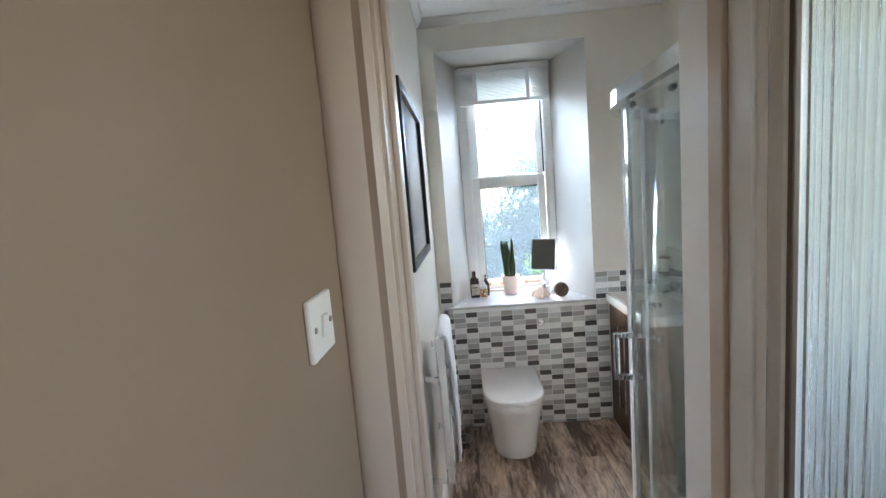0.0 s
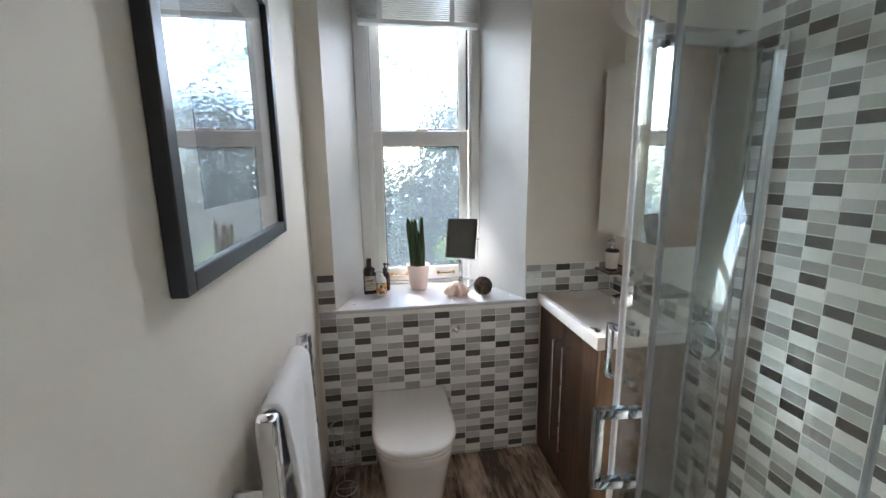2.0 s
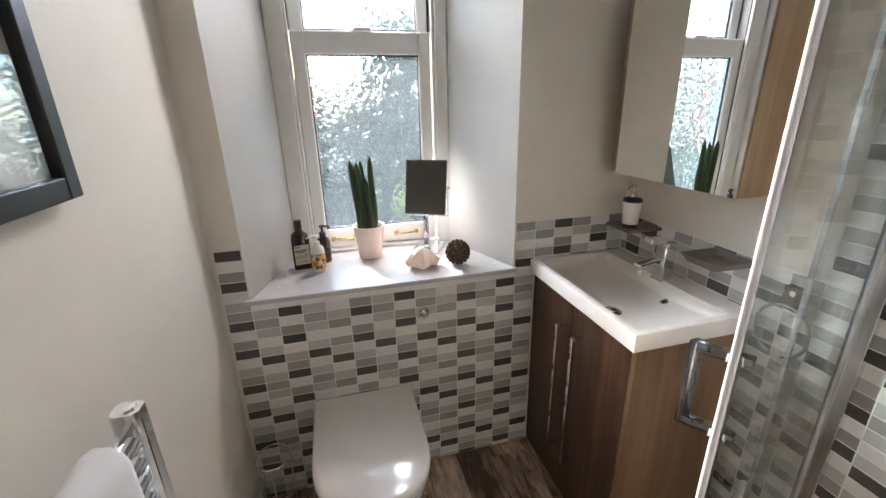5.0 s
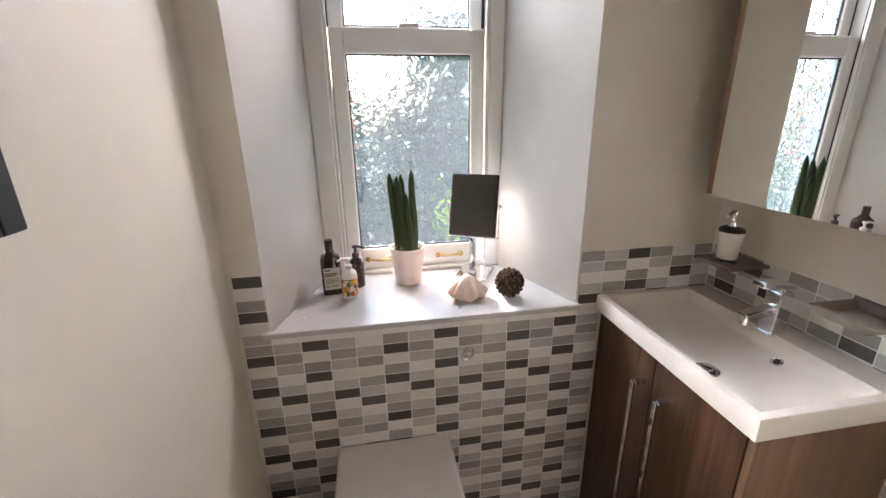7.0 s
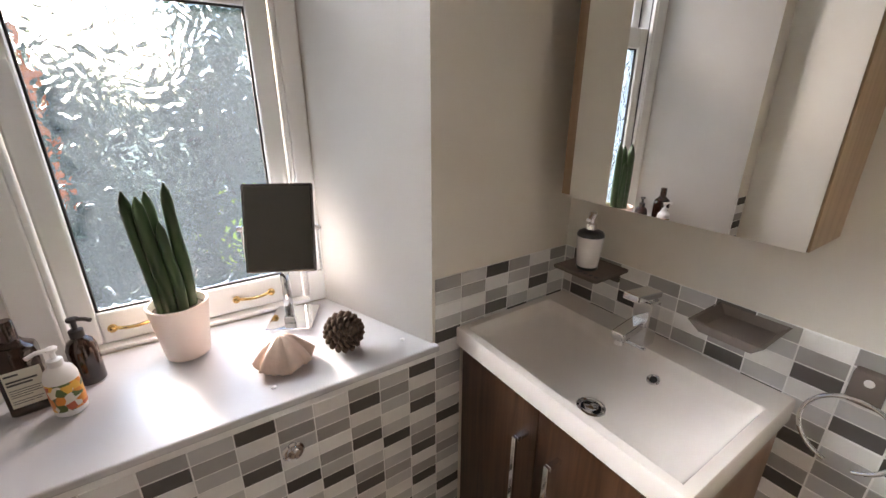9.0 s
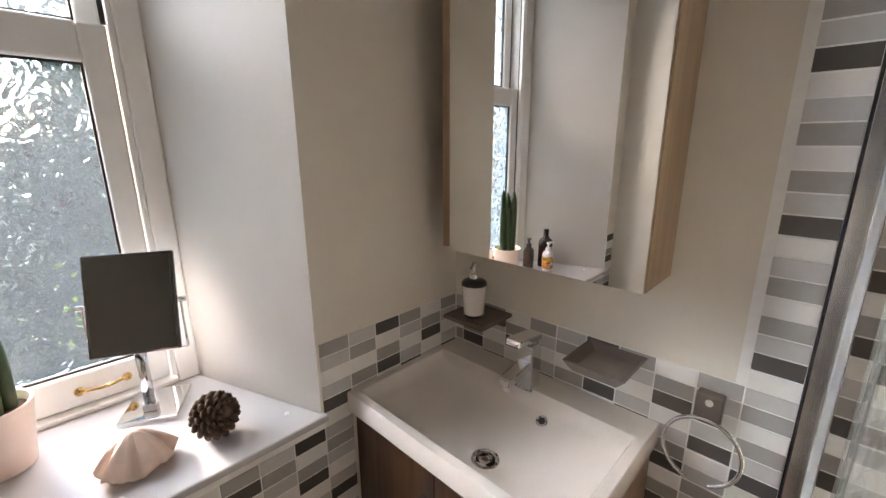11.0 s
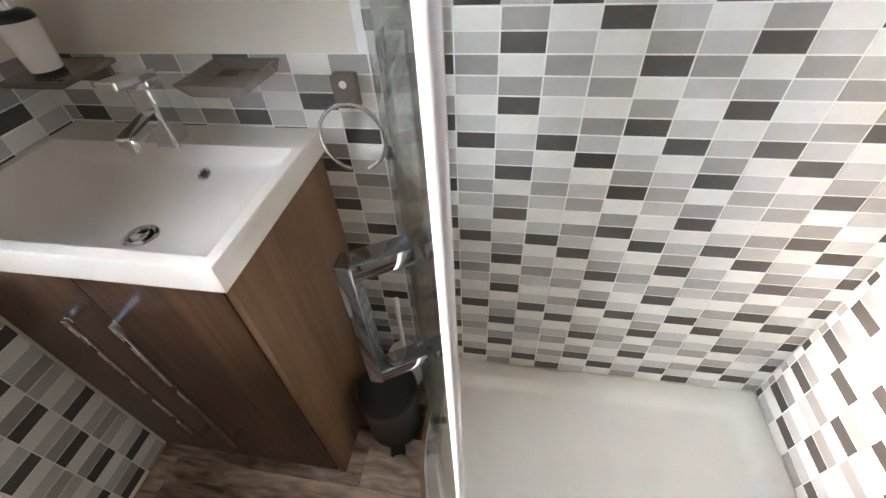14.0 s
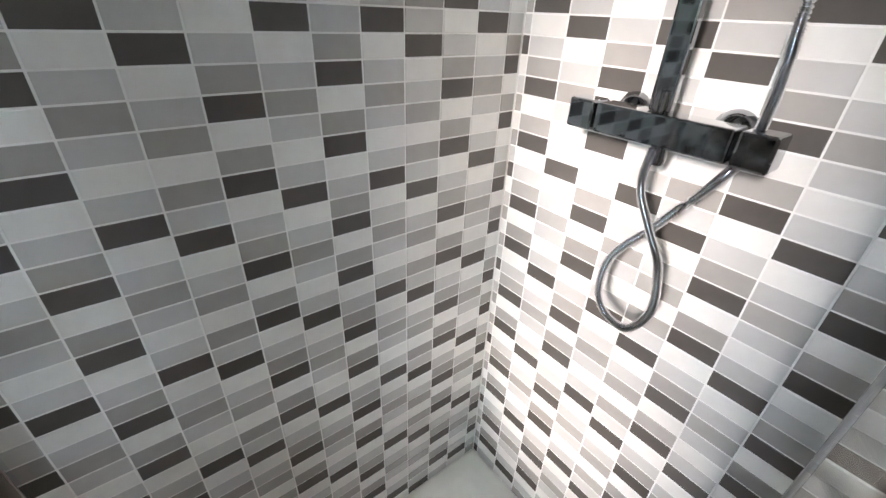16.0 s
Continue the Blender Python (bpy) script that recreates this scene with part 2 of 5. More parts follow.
def prism(points, z0, z1, bevel=0.0, bm=None, seg=2):
    own = bmesh.new()
    f = own.faces.new([own.verts.new((x, y, z0)) for x, y in points])
    up = bmesh.ops.extrude_face_region(own, geom=[f])
    bmesh.ops.translate(own, verts=[v for v in up["geom"] if isinstance(v, bmesh.types.BMVert)], vec=(0, 0, z1 - z0))
    bmesh.ops.recalc_face_normals(own, faces=own.faces[:])
    if bevel:
        bmesh.ops.bevel(own, geom=own.edges[:], offset=bevel, segments=seg, affect="EDGES", profile=0.5)
    return join(bm, own)


def lathe(profile, centre=(0, 0, 0), steps=32, bm=None, caps=True, squash=(1, 1)):
    """A turned body; profile: (radius, z) from the bottom to the top."""
    own = bmesh.new()
    rings = []
    for r, z in profile:
        rings.append([own.verts.new((centre[0] + r * math.cos(2 * math.pi * i / steps) * squash[0], centre[1] + r * math.sin(2 * math.pi * i / steps) * squash[1], centre[2] + z)) for i in range(steps)])
    for a, b in zip(rings, rings[1:]):
        for i in range(steps):
            own.faces.new((a[i], a[(i + 1) % steps], b[(i + 1) % steps], b[i]))
    for f in own.faces:
        f.smooth = True
    if caps:
        own.faces.new(rings[0][::-1])
        own.faces.new(rings[-1])
    return join(bm, own)


def loft(rings, bm=None, closed=True, caps=True):
    """Skin over rings of points of equal number."""
    own = bmesh.new()
    vs = [[own.verts.new(p) for p in ring] for ring in rings]
    k = len(vs[0])
    for a, b in zip(vs, vs[1:]):
        for i in range(k if closed else k - 1):
            own.faces.new((a[i], a[(i + 1) % k], b[(i + 1) % k], b[i])).smooth = True
    if caps and closed:
        own.faces.new(vs[0][::-1])
        own.faces.new(vs[-1])
    bmesh.ops.recalc_face_normals(own, faces=own.faces[:])
    return join(bm, own)


def tube(points, r, steps=10, bm=None, closed=False, flat=None):
    """A round bar along points; flat: (half width, half height) makes it a flat bar."""
    pts = [Vector(p) for p in points]
    rings = []
    count = len(pts)
    prev = None
    for i, p in enumerate(pts):
        if closed:
            d = pts[(i + 1) % count] - pts[i - 1]
        else:
            d = pts[min(i + 1, count - 1)] - pts[max(i - 1, 0)]
        d.normalize()
        ref = prev if prev is not None else (Vector((0, 0, 1)) if abs(d.z) < 0.9 else Vector((1, 0, 0)))
        u = (ref - d * ref.dot(d)).normalized()
        v = d.cross(u)
        prev = u
        if flat:
            ring = [p + u * flat[0] * a + v * flat[1] * b for a, b in ((1, 1), (-1, 1), (-1, -1), (1, -1))]
        else:
            ring = [p + (u * math.cos(2 * math.pi * j / steps) + v * math.sin(2 * math.pi * j / steps)) * r for j in range(steps)]
        rings.append(ring)
    if closed:
        rings.append(rings[0])
    return loft(rings, bm, caps=not closed)


def arc(cx, cy, r, a0, a1, n=24):
    """Points on a circle; the angle runs from +y towards -x, in degrees."""
    return [(cx - r * math.sin(radians(a0 + (a1 - a0) * i / n)), cy + r * math.cos(radians(a0 + (a1 - a0) * i / n))) for i in range(n + 1)]


# ---------------------------------------------------------------- plan
LEFT, RIGHT, WIN, END, TOP = 0.035, 1.555, 3.045, 1.253, 2.72
HALL_FACE, JAMB_L, JAMB_R, DOOR_H = 1.03, 0.12, 0.725, 2.06
SILL_Z, REV_TOP, FRAME_Y = 0.862, 2.525, 3.44

# ---------------------------------------------------------------- setting
tagged(link("wall_left", box(LEFT - 0.12, LEFT, HALL_FACE + 0.02, 3.7, -0.1, 2.9), WALL), "warm grey painted plaster bathroom wall", "wall", kind="structure")
wall_right = tagged(link("wall_right", box(RIGHT, RIGHT + 0.12, END - 0.22, 3.7, -0.1, 2.9), WALL), "warm grey painted wall with mosaic tiles below and in the shower", "wall", kind="structure")
bm = prism([(LEFT, WIN), (0.13, WIN), (0.255, FRAME_Y), (0.255, 3.66), (LEFT, 3.66)], 0, TOP)
bm = prism([(1.078, WIN), (RIGHT, WIN), (RIGHT, 3.66), (0.935, 3.66), (0.935, FRAME_Y)], 0, TOP, bm=bm)
bm = prism([(0.13, WIN), (1.078, WIN), (0.935, FRAME_Y), (0.935, 3.66), (0.255, 3.66), (0.255, FRAME_Y)], 0, SILL_Z - 0.02, bm=bm)
bm = prism([(0.13, WIN), (1.078, WIN), (0.935, FRAME_Y), (0.935, 3.66), (0.255, 3.66), (0.255, FRAME_Y)], REV_TOP, TOP, bm=bm)
wall_window = tagged(link("wall_window", bm, [WALL, REVEAL_SHADED]), "grey painted wall with a deep splayed window reveal", "wall", kind="structure")
# splayed sides and soffit get the darkened, shaded copy of the wall paint
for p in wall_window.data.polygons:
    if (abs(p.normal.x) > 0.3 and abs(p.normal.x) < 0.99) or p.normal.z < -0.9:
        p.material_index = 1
bm = box(JAMB_R + 0.02, RIGHT, HALL_FACE, END, -0.1, 2.9)
bm = box(LEFT, JAMB_L - 0.02, HALL_FACE, END - 0.045, -0.1, 2.9, bm=bm)
bm = box(JAMB_L - 0.02, JAMB_R + 0.02, HALL_FACE, END - 0.045, DOOR_H + 0.02, 2.9, bm=bm)
wall_door = tagged(link("wall_door", bm, WALL), "painted wall round the bathroom doorway, tiled in the shower", "wall", kind="structure")
tagged(link("ceiling", box(-0.2, 2.0, -1.6, 3.7, TOP, TOP + 0.1), CEIL), "white painted ceiling", "ceiling", kind="structure")
bm = bmesh.new()
for pts in ([(LEFT, WIN), (RIGHT, WIN)], [(LEFT, END - 0.045), (LEFT, WIN)], [(RIGHT, END), (RIGHT, WIN)]):
    (xa, ya), (xb, yb) = pts
    if ya == yb:
        loft([[(x, WIN - d, TOP - h) for d, h in ((0, 0), (0.045, 0), (0.04, 0.012), (0.012, 0.04), (0, 0.045))] for x in (xa, xb)], bm)
    else:
        s = 1 if xa == LEFT else -1
        loft([[(xa + s * d, y, TOP - h) for d, h in ((0, 0), (0.045, 0), (0.04, 0.012), (0.012, 0.04), (0, 0.045))] for y in (ya, yb)], bm)
tagged(link("cornice", bm, CEIL), "white plaster cove along the ceiling", "cornice", kind="structure")
floor = tagged(link("floor", box(-0.2, 2.0, -1.6, 3.7, -0.12, -0.004), mat("subfloor", (0.03, 0.025, 0.02), 0.8, grain=0.1)), "grey-brown wood-look vinyl plank floor", "floor", kind="structure")
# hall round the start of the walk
tagged(link("wall_hall_left", box(-0.1, 0.018, -1.6, HALL_FACE + 0.02, -0.1, 2.9), HALL_DIM), "beige painted hall wall", "wall", kind="structure")
bm = box(1.7, 1.82, -1.6, -1.35, -0.1, 2.9)
bm = box(1.7, 1.82, 0.85, HALL_FACE, -0.1, 2.9, bm=bm)
bm = box(1.7, 1.82, -1.35, 0.85, -0.1, 1.2, bm=bm)
bm = box(1.7, 1.82, -1.35, 0.85, 2.1, 2.9, bm=bm)
tagged(link("wall_hall_right", bm, HALL_DIM), "beige painted hall wall with a window", "wall", kind="structure")
tagged(link("wall_hall_back", box(-0.1, 1.82, -1.72, -1.6, -0.1, 2.9), HALL_DIM), "beige painted hall wall", "wall", kind="structure")
tagged(link("wall_hall_end", box(RIGHT, 1.82, HALL_FACE - 0.004, HALL_FACE + 0.1, -0.1, 2.9), HALL_DIM), "beige painted hall wall", "wall", kind="structure")

# doorway: lining, stops and architraves
frame_door = thing("door_frame", (JAMB_L, HALL_FACE, 0), "cream gloss painted door lining with moulded architrave", "door frame", kind="structure")


def wpart(name, bm, material, parent, label="", smooth=38):
    """A part that was built in world places."""
    o = link(name, bm, material, None, label, smooth)
    top = parent
    o.parent = top
    if top.parent is None:
        o.matrix_parent_inverse = Matrix.Translation(top.location).inverted()
    return o


def architrave(x0, x1, z1, flip=1):
    ys = HALL_FACE
    prof = [(0, 0), (0, 0.012), (0.010, 0.020), (0.022, 0.014), (0.03, 0.018), (0.055, 0.024), (0.069, 0.023), (0.072, 0.020), (0.072, 0)]
    w = abs(x1 - x0) / 0.072
    sx = 1 if x1 > x0 else -1
    return loft([[(x0 + sx * a * w, ys - b, z) for a, b in prof] for z in (0, z1)])


# left side, heads and stops take the shaded copy, right jamb the lit
wpart("architrave", architrave(0.112, 0.0182, DOOR_H + 0.09), TRIM_SHADED, frame_door)
wpart("architrave", architrave(JAMB_R + 0.008, JAMB_R + 0.045, DOOR_H + 0.09), LEAF_LIT_JAMB, frame_door)
wpart("architrave_head", box(0.03, JAMB_R + 0.045, HALL_FACE - 0.022, HALL_FACE - 0.001, DOOR_H + 0.008, DOOR_H + 0.088, 0.006), TRIM_SHADED, frame_door)
wpart("lining", box(JAMB_L - 0.02, JAMB_L, HALL_FACE - 0.002, END - 0.042, 0, DOOR_H, 0.002), TRIM_SHADED, frame_door)
wpart("lining", box(JAMB_R, JAMB_R + 0.02, HALL_FACE - 0.002, END - 0.002, 0, DOOR_H, 0.002), LEAF_LIT_JAMB, frame_door)
wpart("lining_head", box(JAMB_L - 0.02, JAMB_R + 0.02, HALL_FACE - 0.002, END - 0.042, DOOR_H, DOOR_H + 0.02, 0.002), TRIM_SHADED, frame_door)
wpart("door_stop", box(JAMB_L, JAMB_L + 0.012, 1.085, 1.13, 0, DOOR_H, 0.003), TRIM_SHADED, frame_door)
wpart("door_stop", box(JAMB_R - 0.012, JAMB_R, 1.085, 1.13, 0, DOOR_H, 0.003), TRIM_SHADED, frame_door)

# open door leaf with a reeded pane
door = thing("door_1", (0.755, 0.99, 0.0), "white framed door with a tall reeded glass pane, standing open", "door", kind="structure")
DX0, DX1, DY0, DY1 = 0.752, 0.79, 0.36, 1.0
wpart("stile", box(DX0, DX1, 0.986, DY1, 0.01, 2.03, 0.003), LEAF_LIT_JAMB, door)
wpart("stile", box(DX0, DX1, DY0, DY0 + 0.05, 0.01, 2.03, 0.003), LEAF_LIT_JAMB, door)
wpart("rail", box(DX0, DX1, DY0 + 0.05, 0.986, 1.94, 2.03, 0.003), LEAF_LIT_JAMB, door)
wpart("rail", box(DX0, DX1, DY0 + 0.05, 0.986, 0.01, 0.2, 0.003), LEAF_LIT_JAMB, door)
# dark brown here paints the bead's shadowed side
wpart("glazing_bead", box(DX0 - 0.002, DX0 + 0.01, 0.974, 0.986, 0.2, 1.94, 0.003), mat("shaded_bead", (0.12, 0.085, 0.06), 0.5, grain=0.1), door)
own = bmesh.new()
n = 300
cols = []
for i in range(n + 1):
    y = 0.41 + (0.976 - 0.41) * i / n
    d = 0.003 * abs(math.sin(math.pi * y / 0.0125))
    cols.append([own.verts.new((DX0 + 0.014 - d, y, 0.2)), own.verts.new((DX0 + 0.014 - d, y, 1.94)), own.verts.new((DX0 + 0.02, y, 1.94)), own.verts.new((DX0 + 0.02, y, 0.2))])
for a, b in zip(cols, cols[1:]):
    for j in range(4):
        own.faces.new((a[j], b[j], b[(j + 1) % 4], a[(j + 1) % 4]))
bmesh.ops.recalc_face_normals(own, faces=own.faces[:])
pane = wpart("reeded_pane", own, REED, door, "vertically reeded clear glass", smooth=60)
pane.visible_shadow = False

# hall window, seen only through the reeded pane
hw = thing("window_2", (1.76, 0.3, 1.2), "white painted hall window with glazing bar", "window", kind="structure")
for z0, z1 in ((1.2, 1.33), (1.76, 1.8), (2.06, 2.1)):
    wpart("rail", box(1.74, 1.79, -1.35, 0.85, z0, z1, 0.004), UPVC, hw)
for y0, y1 in ((-1.35, -1.3), (-0.28, -0.22), (0.8, 0.85)):
    wpart("stile", box(1.74, 1.79, y0, y1, 1.33, 2.06, 0.004), UPVC, hw)
wpart("sill", box(1.62, 1.7, -1.4, 0.9, 1.17, 1.2, 0.006), UPVC, hw)

# skirting
bm = loft([[(LEFT + a, y, z) for a, z in ((0, 0), (0.018, 0), (0.018, 0.1), (0.013, 0.112), (0.006, 0.12), (0, 0.122))] for y in (END - 0.04, WIN - 0.006)])
tagged(link("baseboard", bm, GLOSS), "cream gloss painted skirting board", "skirting board", kind="structure")

# window sill board
bm = prism([(0.105, WIN - 0.02), (1.088, WIN - 0.02), (1.085, WIN), (1.076, WIN + 0.003), (0.934, FRAME_Y), (0.256, FRAME_Y), (0.132, WIN + 0.003), (0.108, WIN)], SILL_Z - 0.018, SILL_Z, 0.004)
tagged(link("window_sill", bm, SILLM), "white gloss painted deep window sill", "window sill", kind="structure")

# sash window
window = thing("window_1", (0.595, 3.5, SILL_Z), "white sash window with patterned privacy glass", "window", kind="structure")


def rect_frame(x0, x1, z0, z1, y0, y1, left, right, bottom, top, name, bevel=0.004):
    wpart(name, box(x0, x0 + left, y0, y1, z0, z1, bevel), UPVC, window)
    wpart(name, box(x1 - right, x1, y0, y1, z0, z1, bevel), UPVC, window)
    wpart(name, box(x0 + left, x1 - right, y0, y1, z0, z0 + bottom, bevel), UPVC, window)
    wpart(name, box(x0 + left, x1 - right, y0, y1, z1 - top, z1, bevel), UPVC, window)


rect_frame(0.255, 0.935, SILL_Z, REV_TOP, FRAME_Y, 3.6, 0.068, 0.05, 0.012, 0.05, "window_frame")
for x in (0.329, 0.879):
    wpart("parting_bead", box(x - 0.006, x + 0.006, FRAME_Y + 0.004, FRAME_Y + 0.02, SILL_Z + 0.02, REV_TOP - 0.06, 0.003), UPVC, window)
    wpart("brush_seal", box(x - 0.004, x + 0.004, FRAME_Y + 0.02, FRAME_Y + 0.026, SILL_Z + 0.02, REV_TOP - 0.06), SEALM, window)
rect_frame(0.335, 0.873, SILL_Z + 0.015, 1.735, 3.462, 3.506, 0.052, 0.052, 0.082, 0.082, "lower_sash", 0.006)
rect_frame(0.335, 0.873, 1.66, REV_TOP - 0.05, 3.512, 3.552, 0.052, 0.046, 0.085, 0.06, "upper_sash", 0.006)
for side in (0.327, 0.868):
    wpart("sash_track", box(side, side + 0.014, 3.515, 3.55, 1.745, REV_TOP - 0.05), SEALM, window)
LG = (0.387, 0.821, SILL_Z + 0.097, 1.653)
UG = (0.387, 0.827, 1.745, REV_TOP - 0.11)
for (x0, x1, z0, z1), y in ((LG, 3.485), (UG, 3.532)):
    for bx0, bx1, bz0, bz1 in ((x0, x0 + 0.005, z0, z1), (x1 - 0.005, x1, z0, z1), (x0 + 0.005, x1 - 0.005, z0, z0 + 0.005), (x0 + 0.005, x1 - 0.005, z1 - 0.005, z1)):
        wpart("glazing_seal", box(bx0, bx1, y - 0.012, y - 0.004, bz0, bz1), SEALM, window)
    p = wpart("pane", box(x0, x1, y - 0.003, y + 0.003, z0, z1), PATTERN, window, "wrinkle-patterned privacy glass")
    p.visible_shadow = False
wpart("sash_horn", box(0.57, 0.64, 3.452, 3.475, 1.735, 1.747, 0.004), UPVC, window, "small white sash fastener")
for hx in (0.458, 0.735):
    pts = [(hx - 0.045 + 0.09 * i / 12, 3.457 - 0.016 * math.sin(math.pi * i / 12), 0.918) for i in range(13)]
    bm = tube(pts, 0.0045, 8)
    for e in (-0.046, 0.046):
        s = bmesh.new()
        bmesh.ops.create_uvsphere(s, u_segments=14, v_segments=8, radius=0.0105, matrix=Matrix.Translation((hx + e, 3.455, 0.918)))
        bm = join(bm, s)
    wpart("sash_lift", bm, BRASS, window, "worn brass sash lift handle")

# raised blind
blind = thing("window_blind", (0.6, 3.42, 2.4), "white slatted blind drawn up under the window head", "blind")
wpart("headrail", box(0.272, 0.925, 3.385, 3.432, 2.475, 2.518, 0.004), UPVC, blind)
for i in range(19):
    z = 2.285 + i * 0.0098
    bm = loft([[(x, 3.385 + 0.046 * j / 6, z + 0.0022 * math.sin(math.pi * j / 6)) for j in range(7)] + [(x, 3.385 + 0.046 * j / 6, z + 0.004 + 0.0022 * math.sin(math.pi * j / 6)) for j in range(6, -1, -1)] for x in (0.282 + 0.003 * math.sin(i * 2.3), 0.915 + 0.003 * math.sin(i * 1.7))])
    wpart("slat", bm, UPVC, blind)
wpart("bottom_rail", box(0.282, 0.915, 3.384, 3.432, 2.255, 2.28, 0.004), UPVC, blind)
for x in (0.395, 0.77):
    wpart("ladder_tape", box(x - 0.013, x + 0.013, 3.379, 3.3815, 2.255, 2.48), COTTON, blind)

# ---------------------------------------------------------------- vanity unit
BX0, BY0 = 1.15, 2.445
basin = thing("basin", (1.35, 2.745, 0.838), "white rectangular inset washbasin on the vanity unit", "washbasin")
own = bmesh.new()
NX, NY = 80, 90


def bowl(u, v):
    """Depth of the basin; u from front to back, v from its free end to the window wall."""
    def s(a, lo, hi):
        q = min(1, max(0, (a - lo) / (hi - lo)))
        return q * q * (3 - 2 * q)
    a, b = min(1, max(0, (u - 0.05) / 0.75)), min(1, max(0, (v - 0.04) / 0.92))
    lip = s(u, 0.05, 0.075) * s(0.80 - u, 0, 0.03) * s(v, 0.035, 0.05) * s(0.965 - v, 0, 0.015)
    return 0.012 * lip + 0.074 * (4 * a ** 0.85 * (1 - a ** 0.85)) ** 0.45 * (4 * b * (1 - b)) ** 0.4


def bowl_at(x, y):
    return 0.888 - bowl((x - BX0) / (RIGHT - 0.004 - BX0), (y - BY0) / (WIN - 0.008 - BY0))


grid = [[own.verts.new((BX0 + (RIGHT - 0.004 - BX0) * i / NX, BY0 + (WIN - 0.008 - BY0) * j / NY, 0.888 - bowl(i / NX, j / NY))) for j in range(NY + 1)] for i in range(NX + 1)]
for i in range(NX):
    for j in range(NY):
        own.faces.new((grid[i][j], grid[i + 1][j], grid[i + 1][j + 1], grid[i][j + 1]))
bmesh.ops.bevel(own, geom=[e for e in own.edges if e.is_boundary], offset=0.0, affect="EDGES")
edge = [e for e in own.edges if e.is_boundary]
ex = bmesh.ops.extrude_edge_only(own, edges=edge)
low = [v for v in ex["geom"] if isinstance(v, bmesh.types.BMVert)]
for v in low:
    v.co.z = 0.884
    v.co.x += -0.003 if v.co.x < BX0 + 0.001 else 0
    v.co.y += -0.003 if v.co.y < BY0 + 0.001 else 0
edge = [e for e in ex["geom"] if isinstance(e, bmesh.types.BMEdge)]
ex = bmesh.ops.extrude_edge_only(own, edges=edge)
low = [v for v in ex["geom"] if isinstance(v, bmesh.types.BMVert)]
for v in low:
    v.co.z = 0.838
bmesh.ops.recalc_face_normals(own, faces=own.faces[:])
bowl_ob = wpart("bowl", own, BASINM, basin, smooth=50)
DRX, DRY = 1.282, 2.71
drz = bowl_at(DRX, DRY) + 0.0025
drain = wpart("drain", lathe([(0.0215, -0.006), (0.0225, 0.0), (0.026, 0.002), (0.031, 0.001), (0.033, -0.004)], (DRX, DRY, drz), 28, caps=False), CHROME, basin, "chrome waste flange")
wpart("drain_gap", lathe([(0.0, -0.0015), (0.0218, -0.001)], (DRX, DRY, drz), 28, caps=False), SEALM, basin)
wpart("plug", lathe([(0.0165, -0.0008), (0.0175, 0.004), (0.0165, 0.007), (0.010, 0.0085), (0.0, 0.009)], (DRX, DRY, drz), 24, caps=False), CHROME, basin, "domed chrome plug")
own = lathe([(0.0085, -0.004), (0.0085, 0.001), (0.012, 0.003), (0.0145, 0.001), (0.0145, -0.004)], (0, 0, 0), 24, caps=False)
bmesh.ops.transform(own, verts=own.verts[:], matrix=Matrix.Translation((1.444, 2.667, bowl_at(1.444, 2.667))) @ Matrix.Rotation(radians(-34), 4, "Y"))
wpart("overflow_ring", own, CHROME, basin, "chrome overflow ring")
own = lathe([(0.0, 0), (0.0086, 0)], (0, 0, 0), 20, caps=False)
bmesh.ops.transform(own, verts=own.verts[:], matrix=Matrix.Translation((1.4435, 2.667, bowl_at(1.444, 2.667) + 0.0012)) @ Matrix.Rotation(radians(-34), 4, "Y"))
wpart("overflow_hole", own, SEALM, basin)

vanity = thing("vanity_cabinet", (1.36, 2.75, 0.0), "dark walnut two-door vanity cabinet with chrome bar handles", "cabinet")
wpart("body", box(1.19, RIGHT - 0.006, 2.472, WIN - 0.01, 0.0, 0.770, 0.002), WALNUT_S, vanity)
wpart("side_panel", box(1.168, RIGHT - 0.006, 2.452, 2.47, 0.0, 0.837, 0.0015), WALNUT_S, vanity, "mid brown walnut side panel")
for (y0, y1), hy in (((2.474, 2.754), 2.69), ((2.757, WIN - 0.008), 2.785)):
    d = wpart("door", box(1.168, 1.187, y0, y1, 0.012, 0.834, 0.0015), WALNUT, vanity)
    bm = box(1.125, 1.133, hy - 0.006, hy + 0.006, 0.222, 0.74, 0.0015)
    bm = box(1.133, 1.1678, hy - 0.006, hy + 0.006, 0.222, 0.234, 0.001, bm=bm)
    bm = box(1.133, 1.1678, hy - 0.006, hy + 0.006, 0.728, 0.74, 0.001, bm=bm)
    wpart("handle", bm, CHROME, d, "square chrome bar handle")

tap = thing("basin_tap", (1.485, 2.735, 0.882), "square chrome mono basin mixer tap", "tap")
wpart("body", box(1.463, 1.507, 2.713, 2.757, 0.8822, 1.004, 0.004), CHROME, tap)
wpart("base_plate", box(1.459, 1.511, 2.709, 2.761, 0.882, 0.887, 0.002), CHROME, tap)
own = box(1.378, 1.466, 2.719, 2.751, 0.940, 0.962, 0.004)
bmesh.ops.rotate(own, verts=own.verts[:], cent=(1.466, 2.735, 0.951), matrix=Matrix.Rotation(radians(-9), 3, "Y"))
wpart("spout", own, CHROME, tap)
own = lathe([(0.011, 0), (0.011, 0.014)], (1.392, 2.735, 0.916), 16)
wpart("aerator", own, CHROME, tap)
own = box(1.405, 1.507, 2.715, 2.755, 1.010, 1.028, 0.004)
